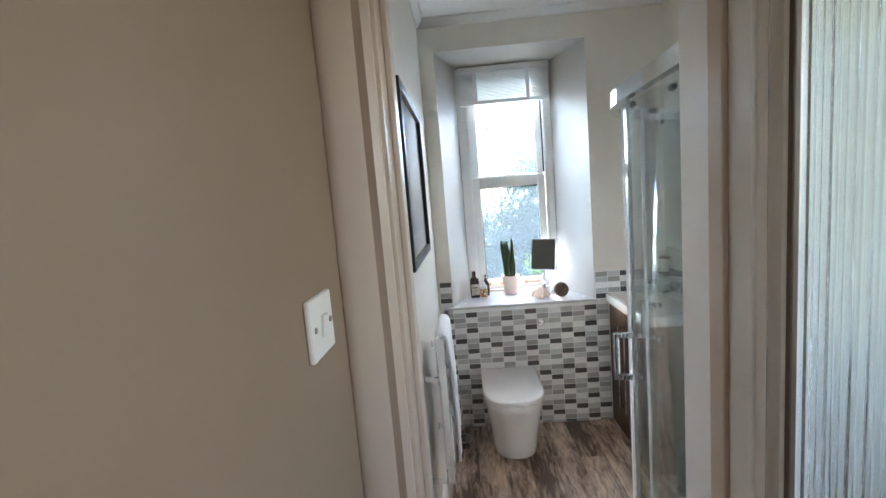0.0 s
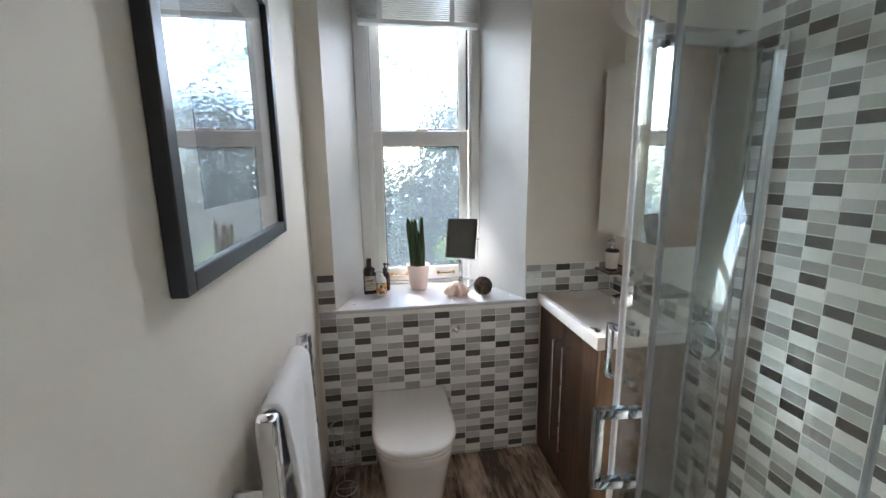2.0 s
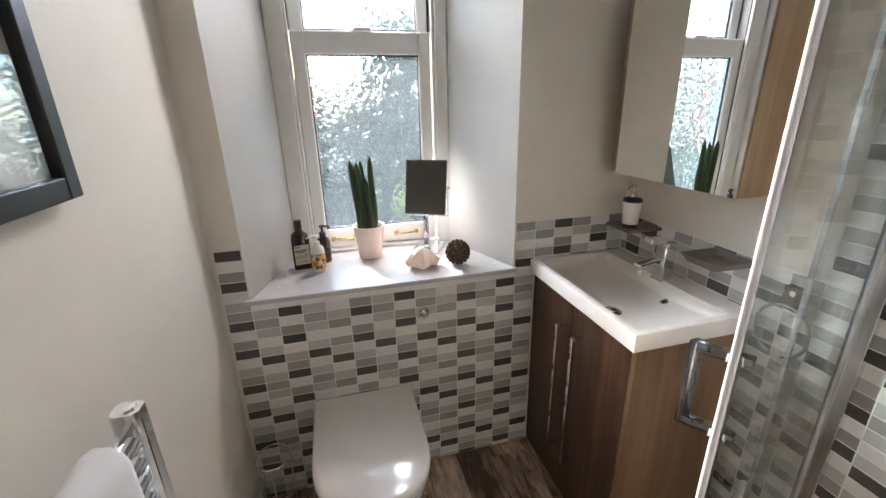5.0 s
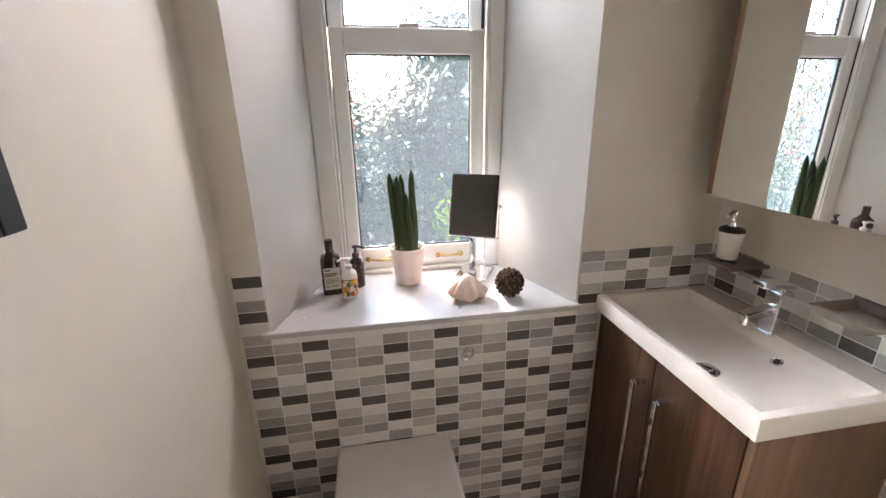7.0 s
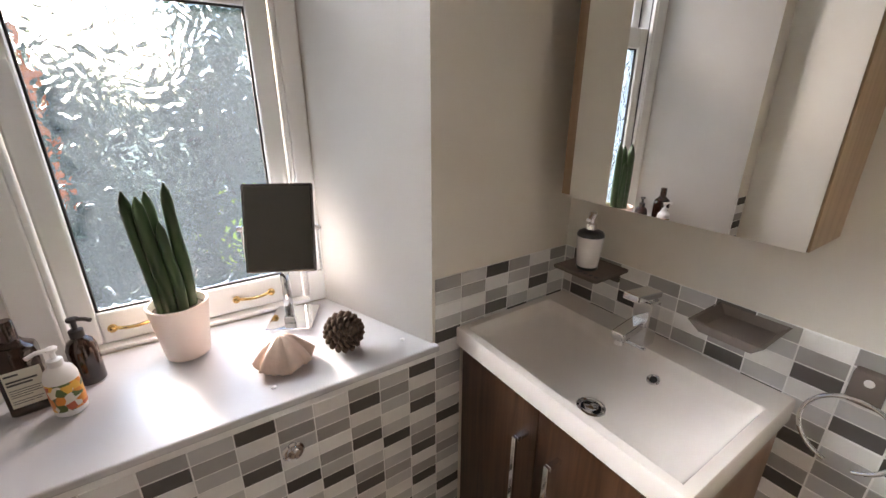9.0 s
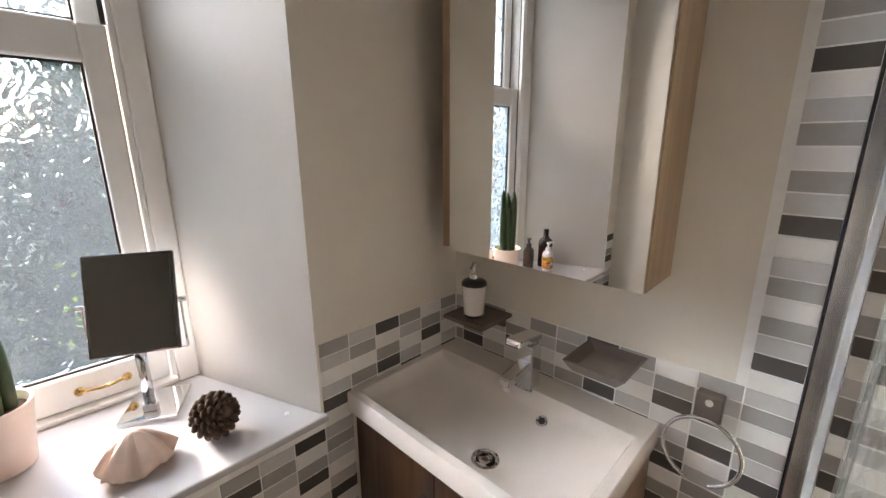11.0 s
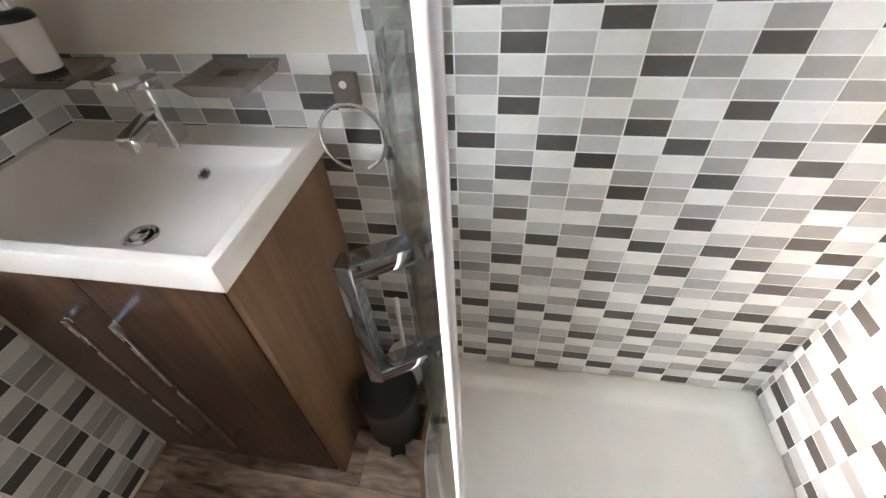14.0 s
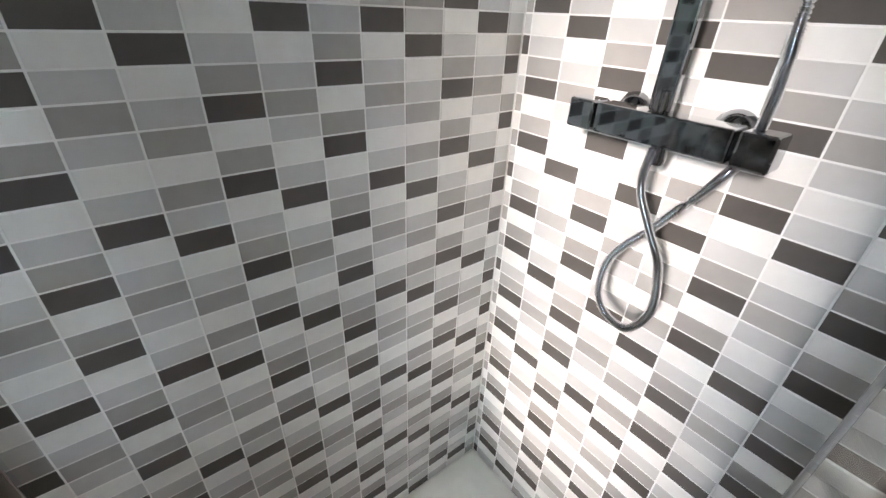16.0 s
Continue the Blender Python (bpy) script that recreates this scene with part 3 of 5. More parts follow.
bmesh.ops.rotate(own, verts=own.verts[:], cent=(1.49, 2.735, 1.0), matrix=Matrix.Rotation(radians(7), 3, "Y"))
wpart("lever", own, CHROME, tap)
wpart("neck", lathe([(0.016, 0.0), (0.016, 0.012)], (1.485, 2.735, 1.002), 16), CHROME, tap)

cab = thing("mirror_cabinet", (1.49, 2.70, 1.22), "wall-hung oak cabinet with frameless mirror doors", "cabinet")
CX, CY0, CY1, CZ0, CZ1 = 1.407, 2.462, 2.93, 1.222, 1.955
wpart("side_panel", box(CX, RIGHT - 0.003, CY0, CY0 + 0.016, CZ0, CZ1, 0.001), OAK, cab)
wpart("side_panel", box(CX + 0.014, RIGHT - 0.003, CY1 - 0.004, CY1 + 0.04, CZ0, CZ1, 0.001), OAK, cab)
wpart("bottom_panel", box(CX + 0.002, RIGHT - 0.003, CY0 + 0.016, CY1 - 0.005, CZ0 + 0.002, CZ0 + 0.018, 0.001), OAK, cab)
wpart("top_panel", box(CX + 0.002, RIGHT - 0.003, CY0 + 0.016, CY1 - 0.005, CZ1 - 0.018, CZ1 - 0.002, 0.001), OAK, cab)
wpart("back_panel", box(RIGHT - 0.012, RIGHT - 0.004, CY0 + 0.016, CY1 - 0.005, CZ0 + 0.018, CZ1 - 0.018), OAK, cab)
wpart("mirror_door", box(CX - 0.007, CX - 0.002, CY0 + 0.002, CY1 - 0.002, CZ0, CZ1, 0.0008), MIRROR, cab, "silvered mirror door")

# ---------------------------------------------------------------- toilet
def d_ring(cx, back, front, half, z, n=20, round_from=0.56):
    """A D-shaped outline: straight at the wall, rounded in front."""
    split = back + (front - back) * round_from
    pts = [(cx - half, back, z), (cx - half, (back + split) / 2, z)]
    for i in range(n + 1):
        a = math.pi * i / n
        pts.append((cx - half * math.copysign(abs(math.cos(a)) ** 0.8, math.cos(a)), split + (front - split) * math.sin(a) ** 0.8, z))
    return pts + [(cx + half, (back + split) / 2, z), (cx + half, back, z)]


toilet = thing("toilet", (0.465, 2.8, 0.0), "white ceramic back-to-wall toilet with closed seat lid", "toilet")
TC, TB = 0.465, WIN - 0.009
wpart("pan", loft([d_ring(TC, TB, TB - l, h, z) for z, l, h in ((0.0, 0.385, 0.132), (0.012, 0.392, 0.137), (0.06, 0.400, 0.141), (0.15, 0.420, 0.150), (0.25, 0.452, 0.163), (0.33, 0.480, 0.174), (0.362, 0.490, 0.178), (0.372, 0.488, 0.176))]), CERAMIC, toilet, smooth=50)
wpart("seat", loft([d_ring(TC, TB, TB - l, h, z) for z, l, h in ((0.3735, 0.490, 0.176), (0.377, 0.497, 0.181), (0.386, 0.499, 0.183), (0.391, 0.497, 0.181))]), CERAMIC, toilet, smooth=50)
wpart("lid", loft([d_ring(TC, TB, TB - l, h, z) for z, l, h in ((0.3935, 0.496, 0.180), (0.396, 0.501, 0.184), (0.408, 0.502, 0.185), (0.414, 0.497, 0.181), (0.4165, 0.480, 0.170))]), CERAMIC, toilet, smooth=50)
own = lathe([(0.0, 0), (0.024, 0.0), (0.024, 0.004), (0.020, 0.008), (0.014, 0.007), (0.013, 0.010), (0.0, 0.0115)], (0, 0, 0), 28, caps=False)
bmesh.ops.transform(own, verts=own.verts[:], matrix=Matrix.Translation((0.711, WIN - 0.006, 0.72)) @ Matrix.Rotation(radians(90), 4, "X"))
flush = tagged(link("flush_button", own, CHROME, None, "", 40), "round chrome flush button set in the tiled wall", "flush button")

# ---------------------------------------------------------------- shower
CXc, CYc, TR = 1.305, 1.685, 0.55
tray_out = [(RIGHT - 0.003, END + 0.006)] + [(RIGHT - 0.003, CYc + TR)] + arc(CXc, CYc, TR, 0, 90) + [(CXc - TR, END + 0.006)]


def inset(points, d):
    """The outline moved inwards by d, about the middle of the tray."""
    out = []
    for x, y in points:
        nx = min(max(x, CXc - TR), RIGHT)
        if x < CXc and y > CYc:
            dx, dy = x - CXc, y - CYc
            r = math.hypot(dx, dy)
            out.append((CXc + dx * (r - d) / r, CYc + dy * (r - d) / r))
        else:
            out.append((min(max(x, CXc - TR + d), RIGHT - d), min(max(y, END + d), CYc + TR - d)))
    return out


def ring3(d, z):
    return [(x, y, z) for x, y in inset(tray_out, d)]


tray = thing("shower_tray", (1.2, 1.7, 0.0), "white quadrant shower tray with raised rim", "shower tray")
wpart("edge_trim", tube([(x, y, 0.02) for x, y in [(RIGHT - 0.02, CYc + TR + 0.006)] + arc(CXc, CYc, TR + 0.006, 0, 90, 30) + [(CXc - TR - 0.006, END + 0.02)]], 0, flat=(0.019, 0.006)), OAK, tray, "thin wood-coloured bead round the tray")
wpart("tray", loft([ring3(0.004, 0.0), ring3(0.003, 0.048), ring3(0.006, 0.056), ring3(0.012, 0.058), ring3(0.05, 0.058), ring3(0.062, 0.054), ring3(0.075, 0.036), ring3(0.095, 0.03), ring3(0.16, 0.028)]), TRAYM, tray, smooth=50)

enc = thing("shower_enclosure", (1.0, 2.0, 0.058), "curved clear glass shower enclosure with both sliding doors pushed open", "shower enclosure")
RZ0, RZ1 = 0.0585, 1.90
track = [(RIGHT - 0.012, CYc + 0.525)] + arc(CXc, CYc, 0.525, 0, 90, 36) + [(CXc - 0.525, END + 0.012)]
wpart("top_rail", tube([(x, y, 1.875) for x, y in track], 0, flat=(0.024, 0.014)), CHROME, enc, "bowed chrome top rail")
wpart("bottom_rail", tube([(x, y, 0.069) for x, y in track], 0, flat=(0.010, 0.014)), CHROME, enc)
wpart("wall_profile", box(RIGHT - 0.024, RIGHT - 0.0075, CYc + 0.505, CYc + 0.545, RZ0, RZ1, 0.002), ALU, enc)
wpart("profile_gasket", box(RIGHT - 0.026, RIGHT - 0.0075, CYc + 0.5452, CYc + 0.5485, RZ0, RZ1, 0.001), mat("navy_gasket", (0.012, 0.014, 0.022), 0.35), enc, "dark rubber gasket")
wpart("wall_profile", box(CXc - 0.545, CXc - 0.505, END + 0.0075, END + 0.026, RZ0, RZ1, 0.002), ALU, enc)


def glass_sheet(points, z0, z1, t=0.006):
    """A flat or bent sheet of glass over a plan line."""
    own = bmesh.new()
    n = len(points)
    rows = []
    for i, (x, y) in enumerate(points):
        xa, ya = points[max(i - 1, 0)]
        xb, yb = points[min(i + 1, n - 1)]
        d = math.hypot(xb - xa, yb - ya)
        nx, ny = -(yb - ya) / d * t / 2, (xb - xa) / d * t / 2
        rows.append([own.verts.new((x + nx, y + ny, z0)), own.verts.new((x + nx, y + ny, z1)), own.verts.new((x - nx, y - ny, z1)), own.verts.new((x - nx, y - ny, z0))])
    for a, b in zip(rows, rows[1:]):
        for j in range(4):
            own.faces.new((a[j], b[j], b[(j + 1) % 4], a[(j + 1) % 4]))
    for f in own.faces:
        f.smooth = True
    own.faces.new(rows[0])
    own.faces.new(rows[-1][::-1])
    bmesh.ops.recalc_face_normals(own, faces=own.faces[:])
    return own


fixed_a = wpart("fixed_panel", glass_sheet([(RIGHT - 0.02, CYc + 0.525), (1.33, CYc + 0.525)], 0.08, 1.862), CLEAR, enc, "clear glass panel")
fixed_b = wpart("fixed_panel", glass_sheet([(CXc - 0.525, END + 0.02), (CXc - 0.525, 1.66)], 0.08, 1.862), CLEAR, enc, "clear glass panel")
wpart("edge_strip", box(1.323, 1.33, CYc + 0.520, CYc + 0.530, 0.08, 1.862, 0.002), STRIP, enc)
wpart("edge_strip", box(CXc - 0.530, CXc - 0.520, 1.66, 1.667, 0.08, 1.862, 0.002), STRIP, enc)
DOOR_A, DOOR_B, DR = (-14.0, 36.0), (77.0, 122.0), 0.500


def sliding_door(a0, a1, lead):
    d = wpart("sliding_door", glass_sheet(arc(CXc, CYc, DR, a0, a1, 20), 0.088, 1.85), CLEAR, enc, "bowed clear glass door")
    d.visible_shadow = False
    tip = arc(CXc, CYc, DR, lead, lead, 1)[0]
    sgn = 1 if lead == a1 else -1
    s0, s1 = arc(CXc, CYc, DR, lead, lead + sgn * 1.3, 1)
    wpart("door_seal", tube([(s1[0], s1[1], 0.088), (s1[0], s1[1], 1.85)], 0.0065, 10), SEAL_W, d, "pale translucent edge seal")
    tail = arc(CXc, CYc, DR, a0 if lead == a1 else a1, a1, 1)[0]
    wpart("edge_strip", tube([(tail[0], tail[1], 0.088), (tail[0], tail[1], 1.85)], 0.0042, 8), STRIP, d)
    hx = lead - sgn * 5.5
    pa, pb = arc(CXc, CYc, DR + 0.004, hx, hx, 1)[0], arc(CXc, CYc, DR + 0.058, hx, hx, 1)[0]
    bm = None
    for z in (0.90, 1.055):
        bm = tube([(*pa, z), (*pb, z)], 0, flat=(0.009, 0.010), bm=bm)
    bm = tube([(*pb, 0.891), (*pb, 1.064)], 0, flat=(0.010, 0.007), bm=bm)
    bmesh.ops.bevel(bm, geom=bm.edges[:], offset=0.0016, segments=2, affect="EDGES", profile=0.5)
    grip = wpart("handle", bm, CHROME_D, d, "square chrome D handle")
    pc, pd = arc(CXc, CYc, DR - 0.004, hx, hx, 1)[0], arc(CXc, CYc, DR - 0.026, hx, hx, 1)[0]
    for z in (0.90, 1.055):
        stub = tube([(*pc, z), (*pd, z)], 0, flat=(0.009, 0.010))
        bmesh.ops.bevel(stub, geom=stub.edges[:], offset=0.0016, segments=2, affect="EDGES", profile=0.5)
        wpart("handle_stub", stub, CHROME_D, d, "square chrome stub on the inside")
    for q in (0.25, 0.75):
        w = arc(CXc, CYc, DR - 0.004, a0 + (a1 - a0) * q, a1, 1)[0]
        for z in (0.095, 1.838):
            s = bmesh.new()
            bmesh.ops.create_cone(s, cap_ends=True, segments=16, radius1=0.011, radius2=0.009, depth=0.016, matrix=Matrix.Translation((*w, z)) @ Matrix.Rotation(radians(90), 4, "X"))
            wpart("roller", s, BLACK, d)
    return d


sliding_door(*DOOR_A, DOOR_A[1])
sliding_door(*DOOR_B, DOOR_B[0])
for o in enc.children:
    if o.name.startswith("fixed_panel"):
        o.visible_shadow = False

# ---------------------------------------------------------------- shower mixer
mixer = thing("shower_mixer", (1.2, END, 1.25), "square chrome bar shower mixer with riser pole and metal hose", "shower")
MY, MZ = 1.322, 1.264
wpart("bar", box(1.105, 1.30, MY - 0.022, MY + 0.022, MZ - 0.022, MZ + 0.022, 0.003), CHROME_D, mixer)
wpart("knob", box(1.305, 1.35, MY - 0.023, MY + 0.023, MZ - 0.023, MZ + 0.023, 0.004), CHROME_D, mixer)
wpart("knob", box(1.057, 1.10, MY - 0.023, MY + 0.023, MZ - 0.023, MZ + 0.023, 0.004), CHROME_D, mixer)
for x in (1.285, 1.132):
    own = lathe([(0.03, 0.0), (0.03, 0.006), (0.022, 0.018), (0.015, 0.024), (0.015, 0.05)], (0, 0, 0), 28)
    bmesh.ops.transform(own, verts=own.verts[:], matrix=Matrix.Translation((x, END + 0.004, MZ + 0.004)) @ Matrix.Rotation(radians(-90), 4, "X"))
    wpart("wall_flange", own, CHROME_D, mixer)
wpart("riser_pole", box(1.197, 1.229, MY - 0.011, MY + 0.005, MZ + 0.022, 2.06, 0.003), CHROME_D, mixer)
wpart("pole_socket", lathe([(0.014, 0.0), (0.014, 0.03)], (1.213, MY - 0.003, MZ + 0.02), 20), CHROME_D, mixer)
wpart("hose_nut", lathe([(0.011, 0.0), (0.013, 0.006), (0.012, 0.028)], (1.197, MY, MZ - 0.05), 16), CHROME_D, mixer)
CTRL = [(1.197, 1.24), (1.196, 1.183), (1.165, 1.13), (1.134, 1.078), (1.122, 0.998), (1.156, 0.94), (1.213, 0.96), (1.218, 1.043), (1.162, 1.13), (1.115, 1.208), (1.094, 1.25), (1.087, 1.307), (1.087, 1.361), (1.09, 1.419), (1.09, 1.6), (1.1, 1.8), (1.15, 1.95), (1.2, 2.02)]
line = []
for i in range(len(CTRL) - 1):
    p0, p1, p2, p3 = CTRL[max(i - 1, 0)], CTRL[i], CTRL[i + 1], CTRL[min(i + 2, len(CTRL) - 1)]
    for k in range(14):
        u = k / 14
        q = [0.5 * (2 * p1[a] + (p2[a] - p0[a]) * u + (2 * p0[a] - 5 * p1[a] + 4 * p2[a] - p3[a]) * u * u + (3 * p1[a] - p0[a] - 3 * p2[a] + p3[a]) * u ** 3) for a in (0, 1)]
        f = (i + u) / (len(CTRL) - 1)
        line.append((q[0], MY + 0.012 * math.sin(f * 9) + (0.02 if f < 0.5 else 0.0), q[1]))
rings, own = [], bmesh.new()
dense = []
for a, b in zip(line, line[1:]):
    for k in range(3):
        dense.append(Vector(a).lerp(Vector(b), k / 3))
prev = None
for i, p in enumerate(dense):
    d = (dense[min(i + 1, len(dense) - 1)] - dense[max(i - 1, 0)]).normalized()
    ref = prev if prev is not None else Vector((0, 1, 0))
    u = (ref - d * ref.dot(d)).normalized()
    v = d.cross(u)
    prev = u
    r = 0.0076 if i % 2 else 0.0052
    rings.append([p + (u * math.cos(2 * math.pi * j / 10) + v * math.sin(2 * math.pi * j / 10)) * r for j in range(10)])
wpart("hose", loft(rings), CHROME, mixer, "ribbed chrome shower hose", smooth=48)

# ---------------------------------------------------------------- left wall
SW = mat("switch_plastic", (0.78, 0.75, 0.71), 0.35, grain=0.02)
switch = thing("light_switch", (0.018, 0.88, 1.415), "white plastic single rocker light switch with two screws", "light switch")
wpart("plate", box(0.0182, 0.0275, 0.836, 0.925, 1.37, 1.458, 0.003), SW, switch)
own = box(0.0275, 0.0325, 0.872, 0.889, 1.398, 1.43, 0.0015)
bmesh.ops.rotate(own, verts=own.verts[:], cent=(0.0275, 0.880, 1.414), matrix=Matrix.Rotation(radians(7), 3, "Y"))
wpart("rocker", own, SW, switch)
for y in (0.850, 0.911):
    own = lathe([(0.0045, 0), (0.0045, 0.0012), (0.003, 0.002)], (0, 0, 0), 14)
    bmesh.ops.transform(own, verts=own.verts[:], matrix=Matrix.Translation((0.0274, y, 1.414)) @ Matrix.Rotation(radians(90), 4, "Y"))
    wpart("screw", own, mat("screw_metal", (0.35, 0.3, 0.24), 0.3, 1.0), switch)

pic = thing("framed_picture", (LEFT, 2.08, 1.34), "framed print with white mount in a black wooden frame", "picture")
PY0, PY1, PZ0, PZ1 = 1.73, 2.435, 1.338, 2.01
for y0, y1, z0, z1 in ((PY0, PY0 + 0.034, PZ0, PZ1), (PY1 - 0.034, PY1, PZ0, PZ1), (PY0 + 0.034, PY1 - 0.034, PZ0, PZ0 + 0.034), (PY0 + 0.034, PY1 - 0.034, PZ1 - 0.034, PZ1)):
    wpart("frame_bar", box(LEFT + 0.002, LEFT + 0.027, y0, y1, z0, z1, 0.003), FRAMEM, pic)
wpart("mount", box(LEFT + 0.004, LEFT + 0.010, PY0 + 0.03, PY1 - 0.03, PZ0 + 0.03, PZ1 - 0.03), mat("mount_card", (0.72, 0.73, 0.72), 0.8, grain=0.02), pic)
wpart("print", box(LEFT + 0.0102, LEFT + 0.011, PY0 + 0.14, PY1 - 0.14, PZ0 + 0.12, PZ1 - 0.12), mat("print_ink", (0.12, 0.125, 0.14), 0.6, grain=0.75, scale=9, stretch=(1, 1, 0.4)), pic, "dark grey abstract print")
wpart("glazing", box(LEFT + 0.015, LEFT + 0.0175, PY0 + 0.03, PY1 - 0.03, PZ0 + 0.03, PZ1 - 0.03), sheet_glass("picture_glass", (0.98, 0.98, 0.98), 0.9), pic).visible_shadow = False

rail = thing("towel_radiator", (LEFT, 2.06, 0.36), "chrome ladder towel radiator on wall brackets", "towel radiator")
RX, RY0, RY1, RZT, RZB = 0.118, 1.85, 2.262, 1.058, 0.36
for y in (RY0, RY1):
    wpart("upright", prism([(RX - 0.02 + 0.006, y - 0.017), (RX + 0.014, y - 0.017), (RX + 0.02, y - 0.01), (RX + 0.02, y + 0.01), (RX + 0.014, y + 0.017), (RX - 0.014, y + 0.017), (RX - 0.02, y + 0.01), (RX - 0.02, y - 0.01)], RZB, RZT, 0.0015), CHROME, rail)
    wpart("end_cap", lathe([(0.013, 0), (0.011, 0.003), (0.0, 0.004)], (RX, y, RZT), 16), CHROME, rail)
    for z in (0.46, 0.89):
        own = lathe([(0.016, 0.0), (0.016, 0.006), (0.0105, 0.008), (0.0105, RX - LEFT - 0.018)], (0, 0, 0), 20)
        bmesh.ops.transform(own, verts=own.verts[:], matrix=Matrix.Translation((LEFT + 0.001, y, z)) @ Matrix.Rotation(radians(90), 4, "Y"))
        wpart("wall_bracket", own, CHROME, rail)
for i, z in enumerate([1.02 - 0.035 * k for k in range(5)] + [0.80 - 0.035 * k for k in range(5)] + [0.57 - 0.035 * k for k in range(5)]):
    wpart("bar", tube([(RX - 0.002, RY0 + 0.016, z), (RX - 0.002, RY1 - 0.016, z)], 0.0115, 14), CHROME, rail)

# towel folded over the top bar
own = bmesh.new()
NU, NV = 34, 60
rows = []
for j in range(NV + 1):
    f = j / NV
    row = []
    for i in range(NU + 1):
        u = i / NU
        y = 1.90 + (2.19 - 1.90) * u
        # distance along the towel: down the wall side, over the bar, down the room side
        total_back, total_front = 0.20, 0.53
        s = -total_back + f * (total_back + total_front + 0.05)
        swell = 0.006 * math.sin(u * 7.0 + 0.6) + 0.004 * math.sin(u * 15 + f * 3)
        if s < 0:
            x, z = RX - 0.022 - swell * 0.4 * min(1, -s * 8), 1.036 + s
        elif s < 0.05:
            a = math.pi * s / 0.05
            x, z = RX - 0.004 - 0.02 * math.cos(a), 1.036 + 0.016 * math.sin(a)
        else:
            d = s - 0.05
            x, z = RX + 0.020 + 0.012 * min(1, d * 2.2) + swell * min(1, d * 5), 1.036 - d * (1 + 0.012 * math.sin(u * 3))
            y += (u - 0.5) * -0.02 * math.sin(math.pi * min(1, d * 2))
        row.append(own.verts.new((x, y, z)))
    rows.append(row)
for a, b in zip(rows, rows[1:]):
    for i in range(NU):
        own.faces.new((a[i], a[i + 1], b[i + 1], b[i]))
towel = tagged(link("bath_towel", own, COTTON, None, "", 60), "white terry bath towel folded over the towel radiator", "towel")
sol = towel.modifiers.new("thickness", "SOLIDIFY")
sol.thickness, sol.offset = 0.011, 0.0

# ---------------------------------------------------------------- beside the toilet
roll = thing("toilet_roll_stand", (0.142, 2.88, 0.0), "chrome wire toilet roll stand, empty, on the floor", "toilet roll stand")


def hoop(cx, cy, z, r, thick, n=28, a0=0, a1=360):
    pts = [(cx + r * math.cos(radians(a0 + (a1 - a0) * i / n)), cy + r * math.sin(radians(a0 + (a1 - a0) * i / n)), z) for i in range(n if a1 - a0 == 360 else n + 1)]
    return tube(pts, thick, 8, closed=a1 - a0 == 360)


wpart("base_ring", hoop(0.142, 2.88, 0.012, 0.05, 0.0032), CHROME, roll)
wpart("top_ring", hoop(0.142, 2.88, 0.345, 0.058, 0.0028, a0=20, a1=320), CHROME, roll)
wpart("middle_ring", hoop(0.142, 2.88, 0.20, 0.054, 0.0022), CHROME, roll)
for a in (30, 150, 270):
    c, s = math.cos(radians(a)), math.sin(radians(a))
    wpart("wire", tube([(0.142 + 0.05 * c, 2.88 + 0.05 * s, 0.004), (0.142 + 0.053 * c, 2.88 + 0.053 * s, 0.2), (0.142 + 0.058 * c, 2.88 + 0.058 * s, 0.345)], 0.0026, 8), CHROME, roll)
    wpart("foot", lathe([(0.005, 0.0), (0.005, 0.006)], (0.142 + 0.05 * c, 2.88 + 0.05 * s, 0.0), 10), CHROME, roll)
wpart("cross_bar", tube([(0.094, 2.88, 0.012), (0.19, 2.88, 0.012)], 0.003, 8), CHROME, roll)

bin_ob = thing("pedal_bin", (1.335, 2.342, 0.0), "small black pedal bin with domed lid", "bin")
wpart("body", lathe([(0.078, 0.0), (0.082, 0.004), (0.082, 0.02), (0.08, 0.025), (0.083, 0.19), (0.084, 0.2)], (1.335, 2.342, 0.0), 40), BLACK, bin_ob)
wpart("lid", lathe([(0.086, 0.198), (0.087, 0.212), (0.082, 0.222), (0.06, 0.229), (0.03, 0.232), (0.0, 0.233)], (1.335, 2.342, 0.0), 40, caps=False), BLACK, bin_ob)
own = box(-0.11, -0.07, -0.022, 0.022, 0.006, 0.016, 0.003)
bmesh.ops.transform(own, verts=own.verts[:], matrix=Matrix.Translation((1.335, 2.342, 0)) @ Matrix.Rotation(radians(18), 4, "Z"))
wpart("pedal", own, BLACK, bin_ob)
own = box(-0.112, -0.108, -0.012, 0.012, 0.010, 0.019, 0.002)
bmesh.ops.transform(own, verts=own.verts[:], matrix=Matrix.Translation((1.335, 2.342, 0)) @ Matrix.Rotation(radians(18), 4, "Z"))
wpart("pedal_plate", own, CHROME, bin_ob, "chrome pedal plate")

PLAS = mat("white_plastic", (0.78, 0.77, 0.75), 0.3, grain=0.02)
brush = thing("toilet_brush", (1.49, 2.335, 0.0), "white plastic toilet brush in its holder", "toilet brush")
wpart("holder", lathe([(0.045, 0.0), (0.046, 0.01), (0.042, 0.12), (0.05, 0.15), (0.048, 0.15), (0.04, 0.12), (0.03, 0.02)], (1.49, 2.335, 0.0), 28), PLAS, brush)
own = lathe([(0.007, 0.02), (0.007, 0.20), (0.0055, 0.30), (0.009, 0.37), (0.009, 0.395), (0.004, 0.40)], (0, 0, 0), 16)
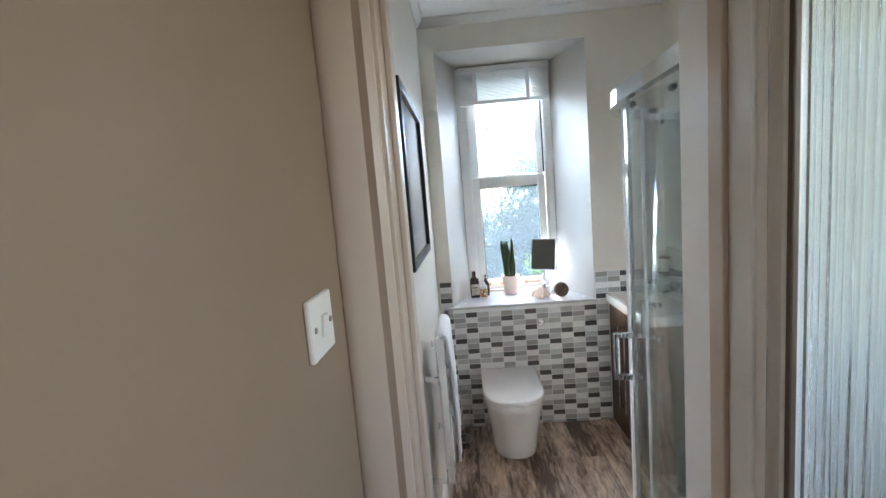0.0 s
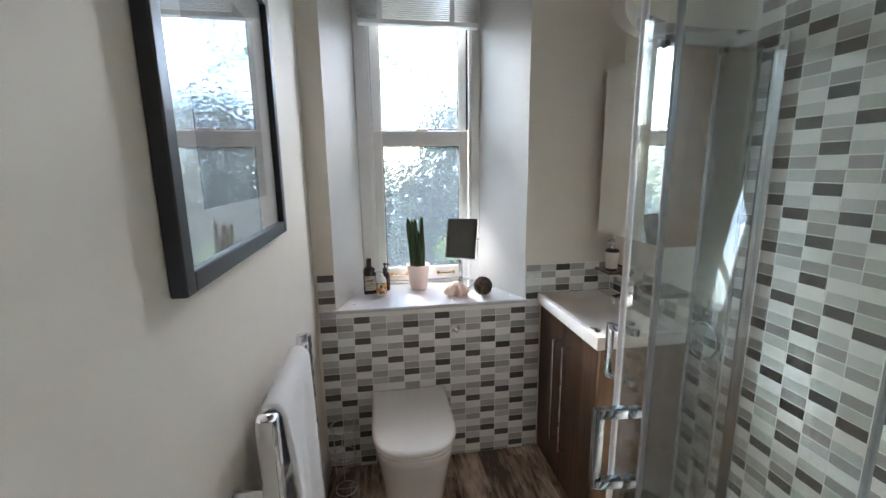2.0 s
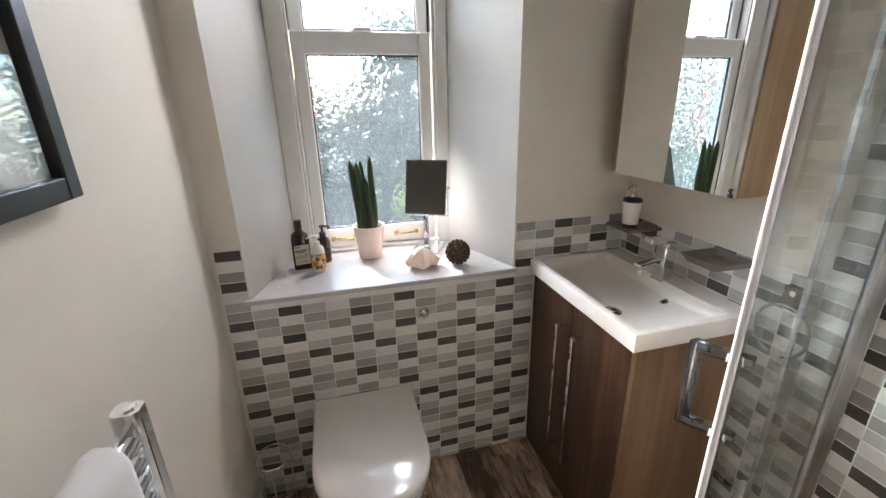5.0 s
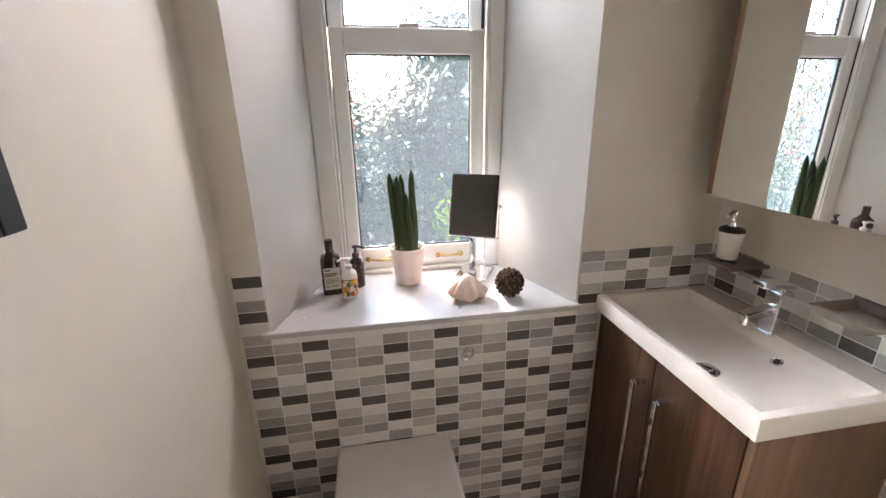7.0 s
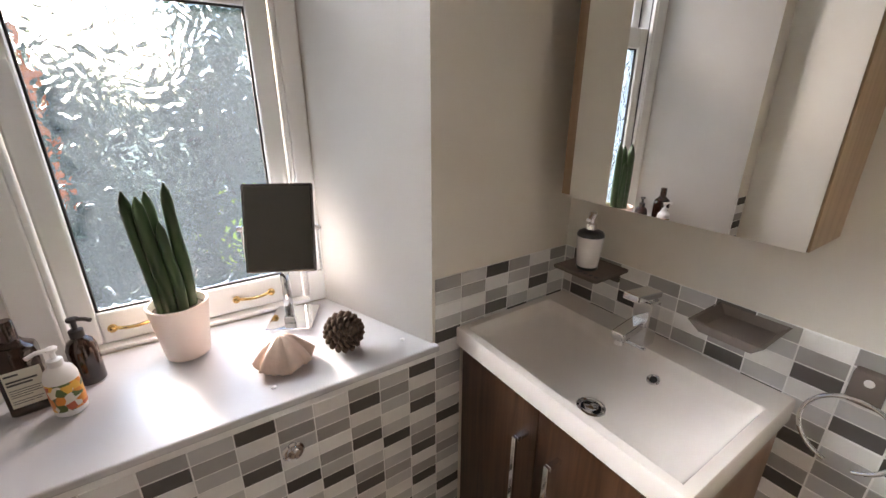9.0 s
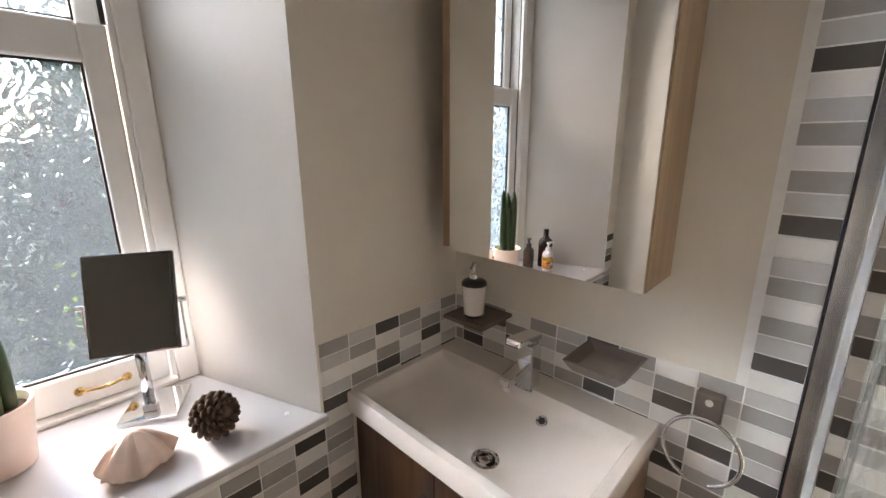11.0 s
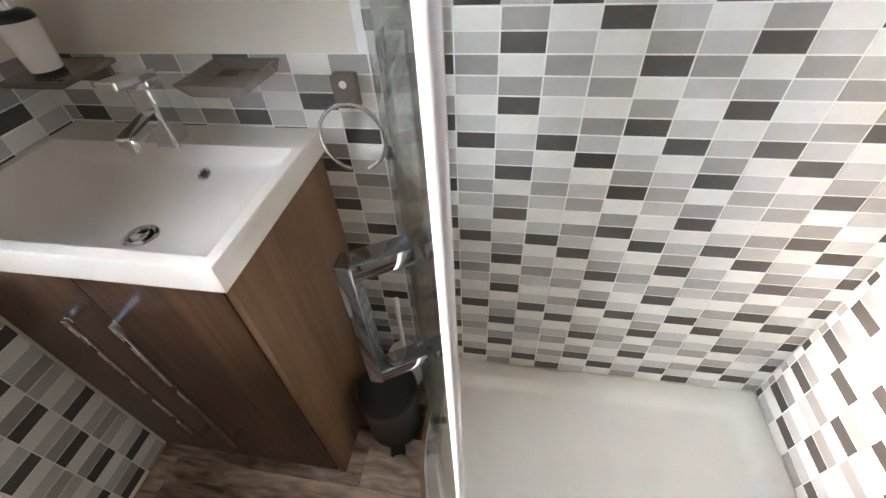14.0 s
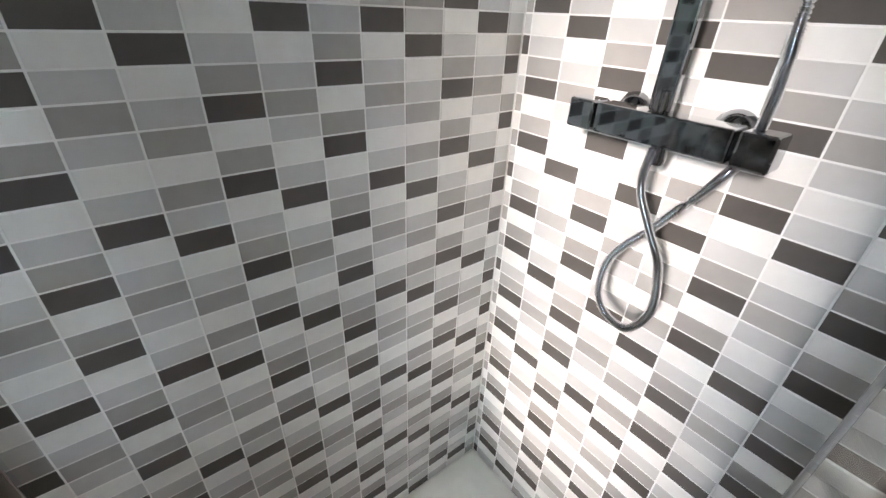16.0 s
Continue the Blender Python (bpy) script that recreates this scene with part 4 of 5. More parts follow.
bmesh.ops.transform(own, verts=own.verts[:], matrix=Matrix.Translation((1.49, 2.335, 0.0)) @ Matrix.Rotation(radians(3), 4, "Y"))
wpart("handle", own, PLAS, brush)

# ---------------------------------------------------------------- basin wall
TRANS = mat("smoked_acrylic", (0.26, 0.215, 0.19), 0.12, grain=0.1, scale=30, Transmission_Weight=0.35)
for name, label, y0, y1, holes in (("soap_shelf", "smoked brown acrylic wall shelf with drain holes", 2.832, 2.968, True), ("soap_dish", "smoked brown acrylic soap dish fixed to the wall", 2.482, 2.615, False)):
    sh = thing(name, (RIGHT, (y0 + y1) / 2, 1.02), label, "soap dish")
    if holes:
        wpart("plate", box(1.415, RIGHT - 0.0045, y0, y1, 1.020, 1.031, 0.004), TRANS, sh)
        for k in range(4):
            wpart("drain_hole", lathe([(0.005, 0.0), (0.005, 0.0008)], (1.432, 2.845 + k * 0.016, 1.0308), 12), SEALM, sh)
        wpart("back_plate", box(RIGHT - 0.014, RIGHT - 0.0045, y0 + 0.02, y1 - 0.02, 0.985, 1.022, 0.003), TRANS, sh)
    else:
        wpart("dish", loft([[(1.43, y0 + 0.02, 1.006), (RIGHT - 0.0045, y0 + 0.012, 1.006), (RIGHT - 0.0045, y1 - 0.012, 1.006), (1.43, y1 - 0.02, 1.006)], [(1.418, y0, 1.03), (RIGHT - 0.0045, y0, 1.03), (RIGHT - 0.0045, y1, 1.03), (1.418, y1, 1.03)], [(1.424, y0 + 0.006, 1.031), (RIGHT - 0.008, y0 + 0.006, 1.031), (RIGHT - 0.008, y1 - 0.006, 1.031), (1.424, y1 - 0.006, 1.031)], [(1.434, y0 + 0.02, 1.012), (RIGHT - 0.014, y0 + 0.02, 1.012), (RIGHT - 0.014, y1 - 0.02, 1.012), (1.434, y1 - 0.02, 1.012)]]), TRANS, sh, smooth=25)

soap = thing("soap_dispenser", (1.468, 2.902, 1.031), "white ceramic soap dispenser with black collar and chrome pump", "soap dispenser")
sx, sy, sz = 1.468, 2.902, 1.0312
wpart("base", lathe([(0.027, 0.0), (0.028, 0.003), (0.027, 0.007)], (sx, sy, sz), 32), BLACK, soap)
wpart("cup", lathe([(0.026, 0.007), (0.0275, 0.010), (0.0335, 0.080), (0.034, 0.088)], (sx, sy, sz), 32), CERAMIC, soap)
wpart("collar", lathe([(0.034, 0.088), (0.034, 0.092), (0.030, 0.099), (0.019, 0.104), (0.011, 0.105)], (sx, sy, sz), 32), BLACK, soap)
wpart("pump", lathe([(0.0125, 0.104), (0.0125, 0.118), (0.006, 0.121), (0.006, 0.136), (0.011, 0.138), (0.011, 0.147), (0.007, 0.150)], (sx, sy, sz), 20), CHROME, soap)
wpart("nozzle", tube([(sx + 0.006, sy, sz + 0.142), (sx - 0.018, sy - 0.008, sz + 0.144), (sx - 0.038, sy - 0.016, sz + 0.138)], 0.0055, 10), CHROME, soap)

ring = thing("towel_ring", (RIGHT, 2.357, 0.99), "chrome towel ring on a smoked acrylic wall plate", "towel ring")
wpart("wall_plate", box(RIGHT - 0.03, RIGHT - 0.0045, 2.335, 2.382, 0.945, 1.008, 0.004), TRANS, ring)
own = lathe([(0.007, 0.0), (0.007, 0.002), (0.005, 0.003)], (0, 0, 0), 14)
bmesh.ops.transform(own, verts=own.verts[:], matrix=Matrix.Translation((RIGHT - 0.03, 2.358, 0.992)) @ Matrix.Rotation(radians(-90), 4, "Y"))
wpart("screw_cap", own, PLAS, ring)
wpart("hoop", tube([(RIGHT - 0.032 - 0.02 * (1 - math.cos(radians(a))) * 0.3, 2.358 + 0.068 * math.sin(radians(a)), 0.888 + 0.068 * math.cos(radians(a))) for a in range(-160, 170, 8)], 0.0042, 10), CHROME, ring)

# ---------------------------------------------------------------- window sill things
AMBER = mat("amber_bottle", (0.035, 0.014, 0.009), 0.1, grain=0.1, Coat_Weight=0.5)
LABEL = mat("paper_label", (0.72, 0.70, 0.60), 0.7, grain=0.03)
INK = mat("label_ink", (0.06, 0.06, 0.055), 0.7)
S = SILL_Z + 0.0003


def turned(ob_name, parent, bm, m, label=""):
    return wpart(ob_name, bm, m, parent, label, 35)


def rbox(cx, cy, w, d, z0, z1, rot, bevel=0.004):
    own = box(-w / 2, w / 2, -d / 2, d / 2, z0, z1, bevel, 2)
    bmesh.ops.transform(own, verts=own.verts[:], matrix=Matrix.Translation((cx, cy, 0)) @ Matrix.Rotation(radians(rot), 4, "Z"))
    return own


def text(body, size, m, material, parent, name="lettering"):
    cu = bpy.data.curves.new("lettering", "FONT")
    cu.body, cu.size, cu.align_x, cu.align_y = body, size, "CENTER", "CENTER"
    cu.extrude = 0.0001
    tmp = bpy.data.objects.new("lettering", cu)
    scene.collection.objects.link(tmp)
    me = bpy.data.meshes.new_from_object(tmp.evaluated_get(bpy.context.evaluated_depsgraph_get()))
    bpy.data.objects.remove(tmp)
    me.materials.append(material)
    ob = new(name, me)
    ob.parent = parent
    ob.matrix_parent_inverse = Matrix.Identity(4)
    ob.matrix_basis = m
    return ob


b1 = thing("toiletry_bottle", (0.287, 3.29, SILL_Z), "tall dark amber shampoo bottle with cream label", "bottle")
own = loft([[(0.287 + a * w, 3.29 + b * d, S + z) for a, b in ((-1, -0.8), (-0.8, -1), (0.8, -1), (1, -0.8), (1, 0.8), (0.8, 1), (-0.8, 1), (-1, 0.8))] for z, w, d in ((0.0, 0.031, 0.02), (0.004, 0.033, 0.023), (0.126, 0.033, 0.023), (0.138, 0.030, 0.021), (0.147, 0.017, 0.016), (0.155, 0.0125, 0.0125))])
bmesh.ops.rotate(own, verts=own.verts[:], cent=(0.287, 3.29, 0), matrix=Matrix.Rotation(radians(8), 3, "Z"))
body = turned("body", b1, own, AMBER)
turned("cap", b1, lathe([(0.0135, 0.153), (0.0140, 0.156), (0.0135, 0.192), (0.012, 0.195)], (0.287, 3.29, S), 24), AMBER)
face = Matrix.Translation((0.287, 3.29, 0)) @ Matrix.Rotation(radians(8), 4, "Z")
own = box(-0.026, 0.029, -0.0237, -0.0231, S + 0.022, S + 0.100, 0.0)
bmesh.ops.transform(own, verts=own.verts[:], matrix=face)
lab = turned("label", b1, own, LABEL, "cream paper label with small dark print")
own = bmesh.new()
for k, (w, z, h) in enumerate(((0.020, 0.092, 0.004), (0.044, 0.079, 0.004), (0.036, 0.072, 0.004), (0.046, 0.060, 0.0014), (0.043, 0.055, 0.0014), (0.045, 0.050, 0.0014), (0.030, 0.045, 0.0014), (0.044, 0.036, 0.0014), (0.040, 0.031, 0.0014))):
    box(-0.023, -0.023 + w, -0.0241, -0.0238, S + z - h / 2, S + z + h / 2, bm=own)
bmesh.ops.transform(own, verts=own.verts[:], matrix=face)
turned("print", lab, own, INK)

b3 = thing("toiletry_bottle", (0.372, 3.335, SILL_Z), "dark amber pump bottle", "bottle")
turned("body", b3, lathe([(0.024, 0.0), (0.027, 0.003), (0.027, 0.085), (0.022, 0.10), (0.012, 0.108), (0.011, 0.112)], (0.372, 3.335, S), 32), AMBER)
turned("pump", b3, lathe([(0.013, 0.110), (0.013, 0.126), (0.005, 0.128), (0.005, 0.145), (0.011, 0.147), (0.011, 0.153), (0.004, 0.155)], (0.372, 3.335, S), 20), BLACK)
turned("nozzle", b3, tube([(0.372, 3.335, S + 0.150), (0.392, 3.325, S + 0.151), (0.404, 3.319, S + 0.147)], 0.0045, 8), BLACK)

b2 = thing("toiletry_bottle", (0.35, 3.238, SILL_Z), "white hand soap pump bottle with orange fruit label", "bottle")
turned("body", b2, lathe([(0.022, 0.0), (0.0255, 0.003), (0.0265, 0.04), (0.0265, 0.082), (0.022, 0.096), (0.012, 0.104), (0.011, 0.106)], (0.35, 3.238, S), 32), PLAS)
turned("pump", b2, lathe([(0.012, 0.105), (0.012, 0.118), (0.0045, 0.120), (0.0045, 0.134), (0.009, 0.136), (0.010, 0.142), (0.004, 0.145)], (0.35, 3.238, S), 20), PLAS)
turned("nozzle", b2, tube([(0.352, 3.238, S + 0.140), (0.33, 3.232, S + 0.142), (0.315, 3.228, S + 0.136)], 0.0042, 8), PLAS)
fruit = bpy.data.materials.new("fruit_label")
fruit.use_nodes = True
fn, fl = fruit.node_tree.nodes, fruit.node_tree.links
vor, rampn, fco = fn.new("ShaderNodeTexVoronoi"), fn.new("ShaderNodeValToRGB"), fn.new("ShaderNodeTexCoord")
vor.inputs["Scale"].default_value = 75
fl.new(fco.outputs["Object"], vor.inputs["Vector"])
fl.new(vor.outputs["Color"], rampn.inputs[0])
rampn.color_ramp.interpolation = "CONSTANT"
for pos, c in ((0.0, (0.75, 0.25, 0.03)), (0.38, (0.78, 0.72, 0.62)), (0.55, (0.10, 0.14, 0.04)), (0.66, (0.8, 0.42, 0.06)), (0.82, (0.55, 0.1, 0.03))):
    el = rampn.color_ramp.elements.new(pos) if pos else rampn.color_ramp.elements[0]
    el.color = (*c, 1)
fl.new(rampn.outputs[0], fn["Principled BSDF"].inputs["Base Color"])
fn["Principled BSDF"].inputs["Roughness"].default_value = 0.35
turned("label", b2, lathe([(0.0266, 0.014), (0.0269, 0.016), (0.0269, 0.072), (0.0266, 0.074)], (0.35, 3.238, S), 32, caps=False), fruit, "printed label with oranges and leaves")

POT = mat("pink_pot_glaze", (0.80, 0.66, 0.58), 0.4, grain=0.02)
SOIL = mat("soil", (0.06, 0.035, 0.02), 0.9, grain=0.4, scale=90, bump=1.0, bump_scale=200)
LEAFM = mat("succulent_green", (0.025, 0.065, 0.022), 0.35, grain=0.45, scale=30, stretch=(1, 1, 0.25), bump=0.2, bump_scale=60)
plant = thing("potted_plant", (0.558, 3.34, SILL_Z), "spiky green succulent in a pale pink ceramic pot", "plant")
turned("pot", plant, lathe([(0.043, 0.0), (0.047, 0.002), (0.0635, 0.128), (0.065, 0.137), (0.063, 0.139), (0.059, 0.137), (0.057, 0.118)], (0.558, 3.34, S), 40, caps=True), POT)
turned("soil", plant, lathe([(0.0, 0.123), (0.03, 0.122), (0.0578, 0.118)], (0.558, 3.34, S), 28, caps=False), SOIL)
rngp = random.Random(4)
for px, py, lean, h, r in ((-0.030, 0.0, -0.13, 0.285, 0.0155), (-0.014, -0.017, -0.09, 0.275, 0.016), (-0.002, 0.008, -0.06, 0.28, 0.015), (0.008, -0.016, -0.05, 0.215, 0.013), (0.026, 0.006, 0.00, 0.295, 0.0145), (-0.022, 0.018, -0.08, 0.26, 0.015)):
    pts = []
    own = bmesh.new()
    rings = []
    for k in range(15):
        f = k / 14
        rr = r * (1.0 if f < 0.86 else max(0.12, 1 - ((f - 0.86) / 0.14) ** 2.0 * 0.88)) * (0.9 + 0.1 * math.sin(f * 5))
        cx, cy, cz = 0.558 + px + lean * h * f * 0.55 + 0.002 * math.sin(f * 6), 3.34 + py + 0.006 * f, S + 0.118 + h * f
        rings.append([(cx + rr * (1 + 0.06 * math.cos(3 * a)) * math.cos(a), cy + rr * (1 + 0.06 * math.cos(3 * a)) * math.sin(a), cz) for a in [2 * math.pi * q / 18 for q in range(18)]])
    own.free()
    wpart("leaf", loft(rings), LEAFM, plant)

stand = thing("vanity_mirror", (0.815, 3.355, SILL_Z), "chrome tilting make-up mirror, dark back plate showing, on a square foot", "mirror")
wpart("foot", rbox(0.815, 3.355, 0.12, 0.135, S, S + 0.012, -28, 0.002), CHROME, stand)
wpart("stem", tube([(0.80, 3.33, S + 0.012), (0.80, 3.33, S + 0.16)], 0, flat=(0.011, 0.004)), CHROME, stand)
wpart("stem_collar", rbox(0.80, 3.33, 0.03, 0.018, S + 0.012, S + 0.03, -28, 0.002), CHROME, stand)
MM = Matrix.Translation((0.805, 3.335, 1.139)) @ Matrix.Rotation(radians(-28), 4, "Z")
own = box(-0.093, 0.093, -0.003, 0.003, -0.120, -0.116, 0.001)
bmesh.ops.transform(own, verts=own.verts[:], matrix=MM)
wpart("yoke", own, CHROME, stand)
for sgn in (-1, 1):
    own = box(sgn * 0.093 - 0.002, sgn * 0.093 + 0.002, -0.004, 0.004, -0.117, 0.006, 0.001)
    bmesh.ops.transform(own, verts=own.verts[:], matrix=MM)
    wpart("yoke_arm", own, CHROME, stand)
    own = lathe([(0.006, -0.007), (0.007, 0.0), (0.006, 0.007)], (0, 0, 0), 14)
    bmesh.ops.transform(own, verts=own.verts[:], matrix=MM @ Matrix.Translation((sgn * 0.096, 0, 0)) @ Matrix.Rotation(radians(90), 4, "Y"))
    wpart("pivot_knob", own, CHROME, stand)
TILT = MM @ Matrix.Rotation(radians(-14), 4, "X")
own = box(-0.087, 0.087, -0.006, 0.006, -0.112, 0.112, 0.004)
bmesh.ops.transform(own, verts=own.verts[:], matrix=TILT)
plate = wpart("mirror_frame", own, mat("black_chrome", (0.10, 0.10, 0.10), 0.15, 0.8), stand, "black rim")
own = box(-0.080, 0.080, -0.0069, -0.0062, -0.105, 0.105)
bmesh.ops.transform(own, verts=own.verts[:], matrix=TILT)
own_face = box(-0.080, 0.080, 0.0062, 0.0069, -0.106, 0.106)
bmesh.ops.transform(own_face, verts=own_face.verts[:], matrix=TILT)
wpart("mirror_face", own_face, mat("mirror_silver", (0.92, 0.92, 0.92), 0.06, 1.0), plate, "silvered mirror facing the window")
wpart("back_plate", own, mat("satin_dark_metal", (0.085, 0.083, 0.074), 0.35, 0.6, grain=0.05, scale=30), plate, "dark satin grey plate")

SHELL = mat("shell_pink", (0.80, 0.60, 0.49), 0.55, grain=0.15, scale=35, bump=0.3, bump_scale=120)
own = bmesh.new()
tip = own.verts.new((0.742, 3.172, S + 0.072))
rows = []
for i in range(72):
    a = 2 * math.pi * i / 72
    front = 0.5 - 0.5 * math.sin(a)
    row = []
    for j in range(1, 15):
        v = j / 14
        fold = 0.65 * math.cos(a * 6 + 0.7 + 0.6 * math.sin(a * 2)) + 0.35 * math.cos(a * 11 + 2.0)
        reach = (0.040 + 0.026 * front + 0.009 * fold * v) * v ** 0.8
        lift = max(0.0, 0.5 + 0.5 * fold) ** 1.5 * 0.026 * v ** 1.6 * (0.4 + 0.6 * front)
        z = 0.070 * (1 - v ** 1.35) + lift + 0.0014 * math.sin(v * 38) * v + 0.0016 * math.cos(a * 26) * v + 0.004 * fold * v * (1 - v)
        row.append(own.verts.new((0.742 + 1.12 * reach * math.cos(a), 3.172 + reach * math.sin(a) - 0.006 * v * front, S + 0.003 + z)))
    rows.append(row)
for a, b in zip(rows, rows[1:] + rows[:1]):
    own.faces.new((tip, a[0], b[0]))
    for j in range(13):
        own.faces.new((a[j], a[j + 1], b[j + 1], b[j]))
bmesh.ops.recalc_face_normals(own, faces=own.faces[:])
shell = tagged(link("seashell", own, SHELL, None, "", 60), "pale pink fluted clam shell on the window sill", "seashell")
sol = shell.modifiers.new("thickness", "SOLIDIFY")
sol.thickness, sol.offset = 0.004, 1.0

CONE = mat("pine_cone_scale", (0.11, 0.068, 0.045), 0.7, grain=0.5, scale=60, bump=0.4, bump_scale=200)
cone = thing("pine_cone", (0.88, 3.14, SILL_Z), "brown open pine cone lying on the window sill", "pine cone")
CM = Matrix.Translation((0.88, 3.143, S + 0.048)) @ Matrix.Rotation(radians(35), 4, "Z") @ Matrix.Rotation(radians(68), 4, "X") @ Matrix.Scale(1.13, 4)
core = lathe([(0.0, -0.034), (0.022, -0.026), (0.033, -0.005), (0.028, 0.018), (0.012, 0.036), (0.0, 0.042)], (0, 0, 0), 20, caps=False)
bmesh.ops.transform(core, verts=core.verts[:], matrix=CM)
wpart("core", core, CONE, cone)
scale_me = bmesh.new()
bmesh.ops.create_uvsphere(scale_me, u_segments=8, v_segments=6, radius=1.0, matrix=Matrix.Diagonal((0.0072, 0.0095, 0.0045, 1)))
for v in scale_me.verts:
    if v.co.y > 0:
        v.co.z += 0.25 * v.co.y
sm = bpy.data.meshes.new("scale")
scale_me.to_mesh(sm)
scale_me.free()
sm.materials.append(CONE)
sm.polygons.foreach_set("use_smooth", [True] * len(sm.polygons))
for k in range(95):
    f = (k + 0.5) / 95
    ang = k * 2.39996
    zz = -0.032 + 0.072 * f
    rr = 0.037 * math.sin(math.pi * (0.12 + 0.80 * f)) ** 0.7
    o = new("scale", sm)
    o.parent = cone
    o.matrix_parent_inverse = Matrix.Translation(cone.location).inverted()
    o.matrix_basis = CM @ Matrix.Rotation(ang, 4, "Z") @ Matrix.Translation((0, rr, zz)) @ Matrix.Rotation(radians(-35 + 90 * f), 4, "X") @ Matrix.Diagonal((0.7 + 0.5 * math.sin(math.pi * f), 0.8 + 0.3 * math.sin(math.pi * f), 1.0, 1))
for x, y in ((0.70, 3.085), (1.02, 3.10), (0.21, 3.11)):
    tagged(link("clear_bumper", lathe([(0.006, 0.0), (0.0055, 0.002), (0.003, 0.0035), (0.0, 0.004)], (x, y, S), 14, caps=False), PLAS, None, "", 40), "tiny clear stick-on bumper dot on the sill", "bumper dot", "bumper dots")

# ---------------------------------------------------------------- garden
GRASS = mat("lawn", (0.075, 0.13, 0.025), 0.8, grain=0.4, scale=14, bump=0.6, bump_scale=30)
own = bmesh.new()
bmesh.ops.create_grid(own, x_segments=2, y_segments=2, size=600, matrix=Matrix.Translation((0, 0, -0.45)))
tagged(link("ground", own, GRASS), "green lawn outside the house", "lawn", kind="structure")
FOL = mat("hedge_leaf", (0.085, 0.125, 0.075), 0.3, grain=0.4, scale=3)


def leaf_cloud(name, count, place, size, seed, material, parent):
    rng = random.Random(seed)
    verts, faces = [], []
    for _ in range(count):
        c = Vector(place(rng))
        q = Euler((rng.uniform(0, 6.3), rng.uniform(0, 6.3), rng.uniform(0, 6.3))).to_matrix()
        s = size * rng.uniform(0.6, 1.3)
        base = len(verts)
        for p in ((0, -1, 0), (0.5, -0.2, 0.15), (0, 1.1, 0), (-0.5, -0.2, 0.15)):
            verts.append(tuple(c + q @ (Vector(p) * s)))
        faces.append((base, base + 1, base + 2, base + 3))
    me = bpy.data.meshes.new(name)
    me.from_pydata(verts, [], faces)
    me.materials.append(material)
    ob = new(name, me)
    if parent is not None:
        ob.parent = parent
        ob.matrix_parent_inverse = Matrix.Translation(parent.location).inverted()
    return ob


def shrub(cx, cy, h, w, seed, count):
    t = thing("garden_shrub", (cx, cy, -0.45), "dense dark green garden shrub beyond the window", "shrub", "garden shrubs")
    rng = random.Random(seed)
    for k in range(5):
        a = rng.uniform(0, 6.3)
        wpart("stem", loft([[(cx + math.cos(a) * w * 0.5 * f + r * math.cos(q), cy + math.sin(a) * w * 0.3 * f + r * math.sin(q), -0.45 + h * 0.85 * f) for q in (0, 1.05, 2.1, 3.15, 4.2, 5.25)] for f, r in ((0, 0.035), (0.5, 0.024), (1, 0.008))]), mat("bark", (0.09, 0.06, 0.04), 0.9, grain=0.3), t)
    lumps = [(cx + rng.gauss(0, w * 0.36), cy + rng.gauss(0, w * 0.22), -0.45 + h * rng.uniform(0.12, 0.9), rng.uniform(0.18, 0.34)) for _ in range(48)]

    def place(r):
        lx, ly, lz, lr = r.choice(lumps)
        d = Vector((r.gauss(0, 1), r.gauss(0, 1), r.gauss(0, 1))).normalized() * lr * r.uniform(0.5, 1.05)
        return lx + d.x, ly + d.y, max(-0.42, lz + d.z)
    leaf_cloud("crown", count, place, 0.05, seed, FOL, t)


shrub(1.0, 5.6, 2.75, 0.62, 3, 14000)
shrub(-0.1, 5.7, 2.12, 0.75, 5, 14000)
shrub(1.75, 6.4, 2.2, 0.8, 8, 6000)
shrub(-1.6, 6.3, 2.6, 0.9, 11, 6000)
ivy = thing("ivy_spray", (0.7, 3.72, 2.0), "thin hanging spray of ivy outside the upper pane", "plant")
stemp = [(0.22, 3.665, 2.3), (0.32, 3.69, 2.24), (0.40, 3.71, 2.19)] + [(0.46 + 0.05 * k, 3.72 + 0.003 * k, 2.16 - 0.005 * k - 0.0035 * k * k) for k in range(10)]
wpart("stem", tube(stemp, 0.0035, 6), LEAFM, ivy)
rngp = random.Random(9)
IVY = mat("ivy_leaf", (0.07, 0.16, 0.03), 0.4, grain=0.3)
for k in range(26):
    p = Vector(stemp[2 + rngp.randrange(11)]) + Vector((rngp.uniform(-0.03, 0.03), rngp.uniform(-0.02, 0.02), rngp.uniform(-0.025, 0.03)))
    q = Euler((rngp.uniform(-0.6, 0.6) + 1.5, rngp.uniform(-0.5, 0.5), rngp.uniform(0, 6.3))).to_matrix()
    s = rngp.uniform(0.012, 0.022)
    own = bmesh.new()
    own.faces.new([own.verts.new(p + q @ (Vector((math.sin(a) * m, math.cos(a) * m, 0.1 * m)) * s)) for a, m in ((0, 1.2), (0.7, 0.6), (1.4, 1.0), (2.3, 0.6), (3.14, 0.7), (3.98, 0.6), (4.88, 1.0), (5.58, 0.6))])
    wpart("leaf", own, IVY, ivy)

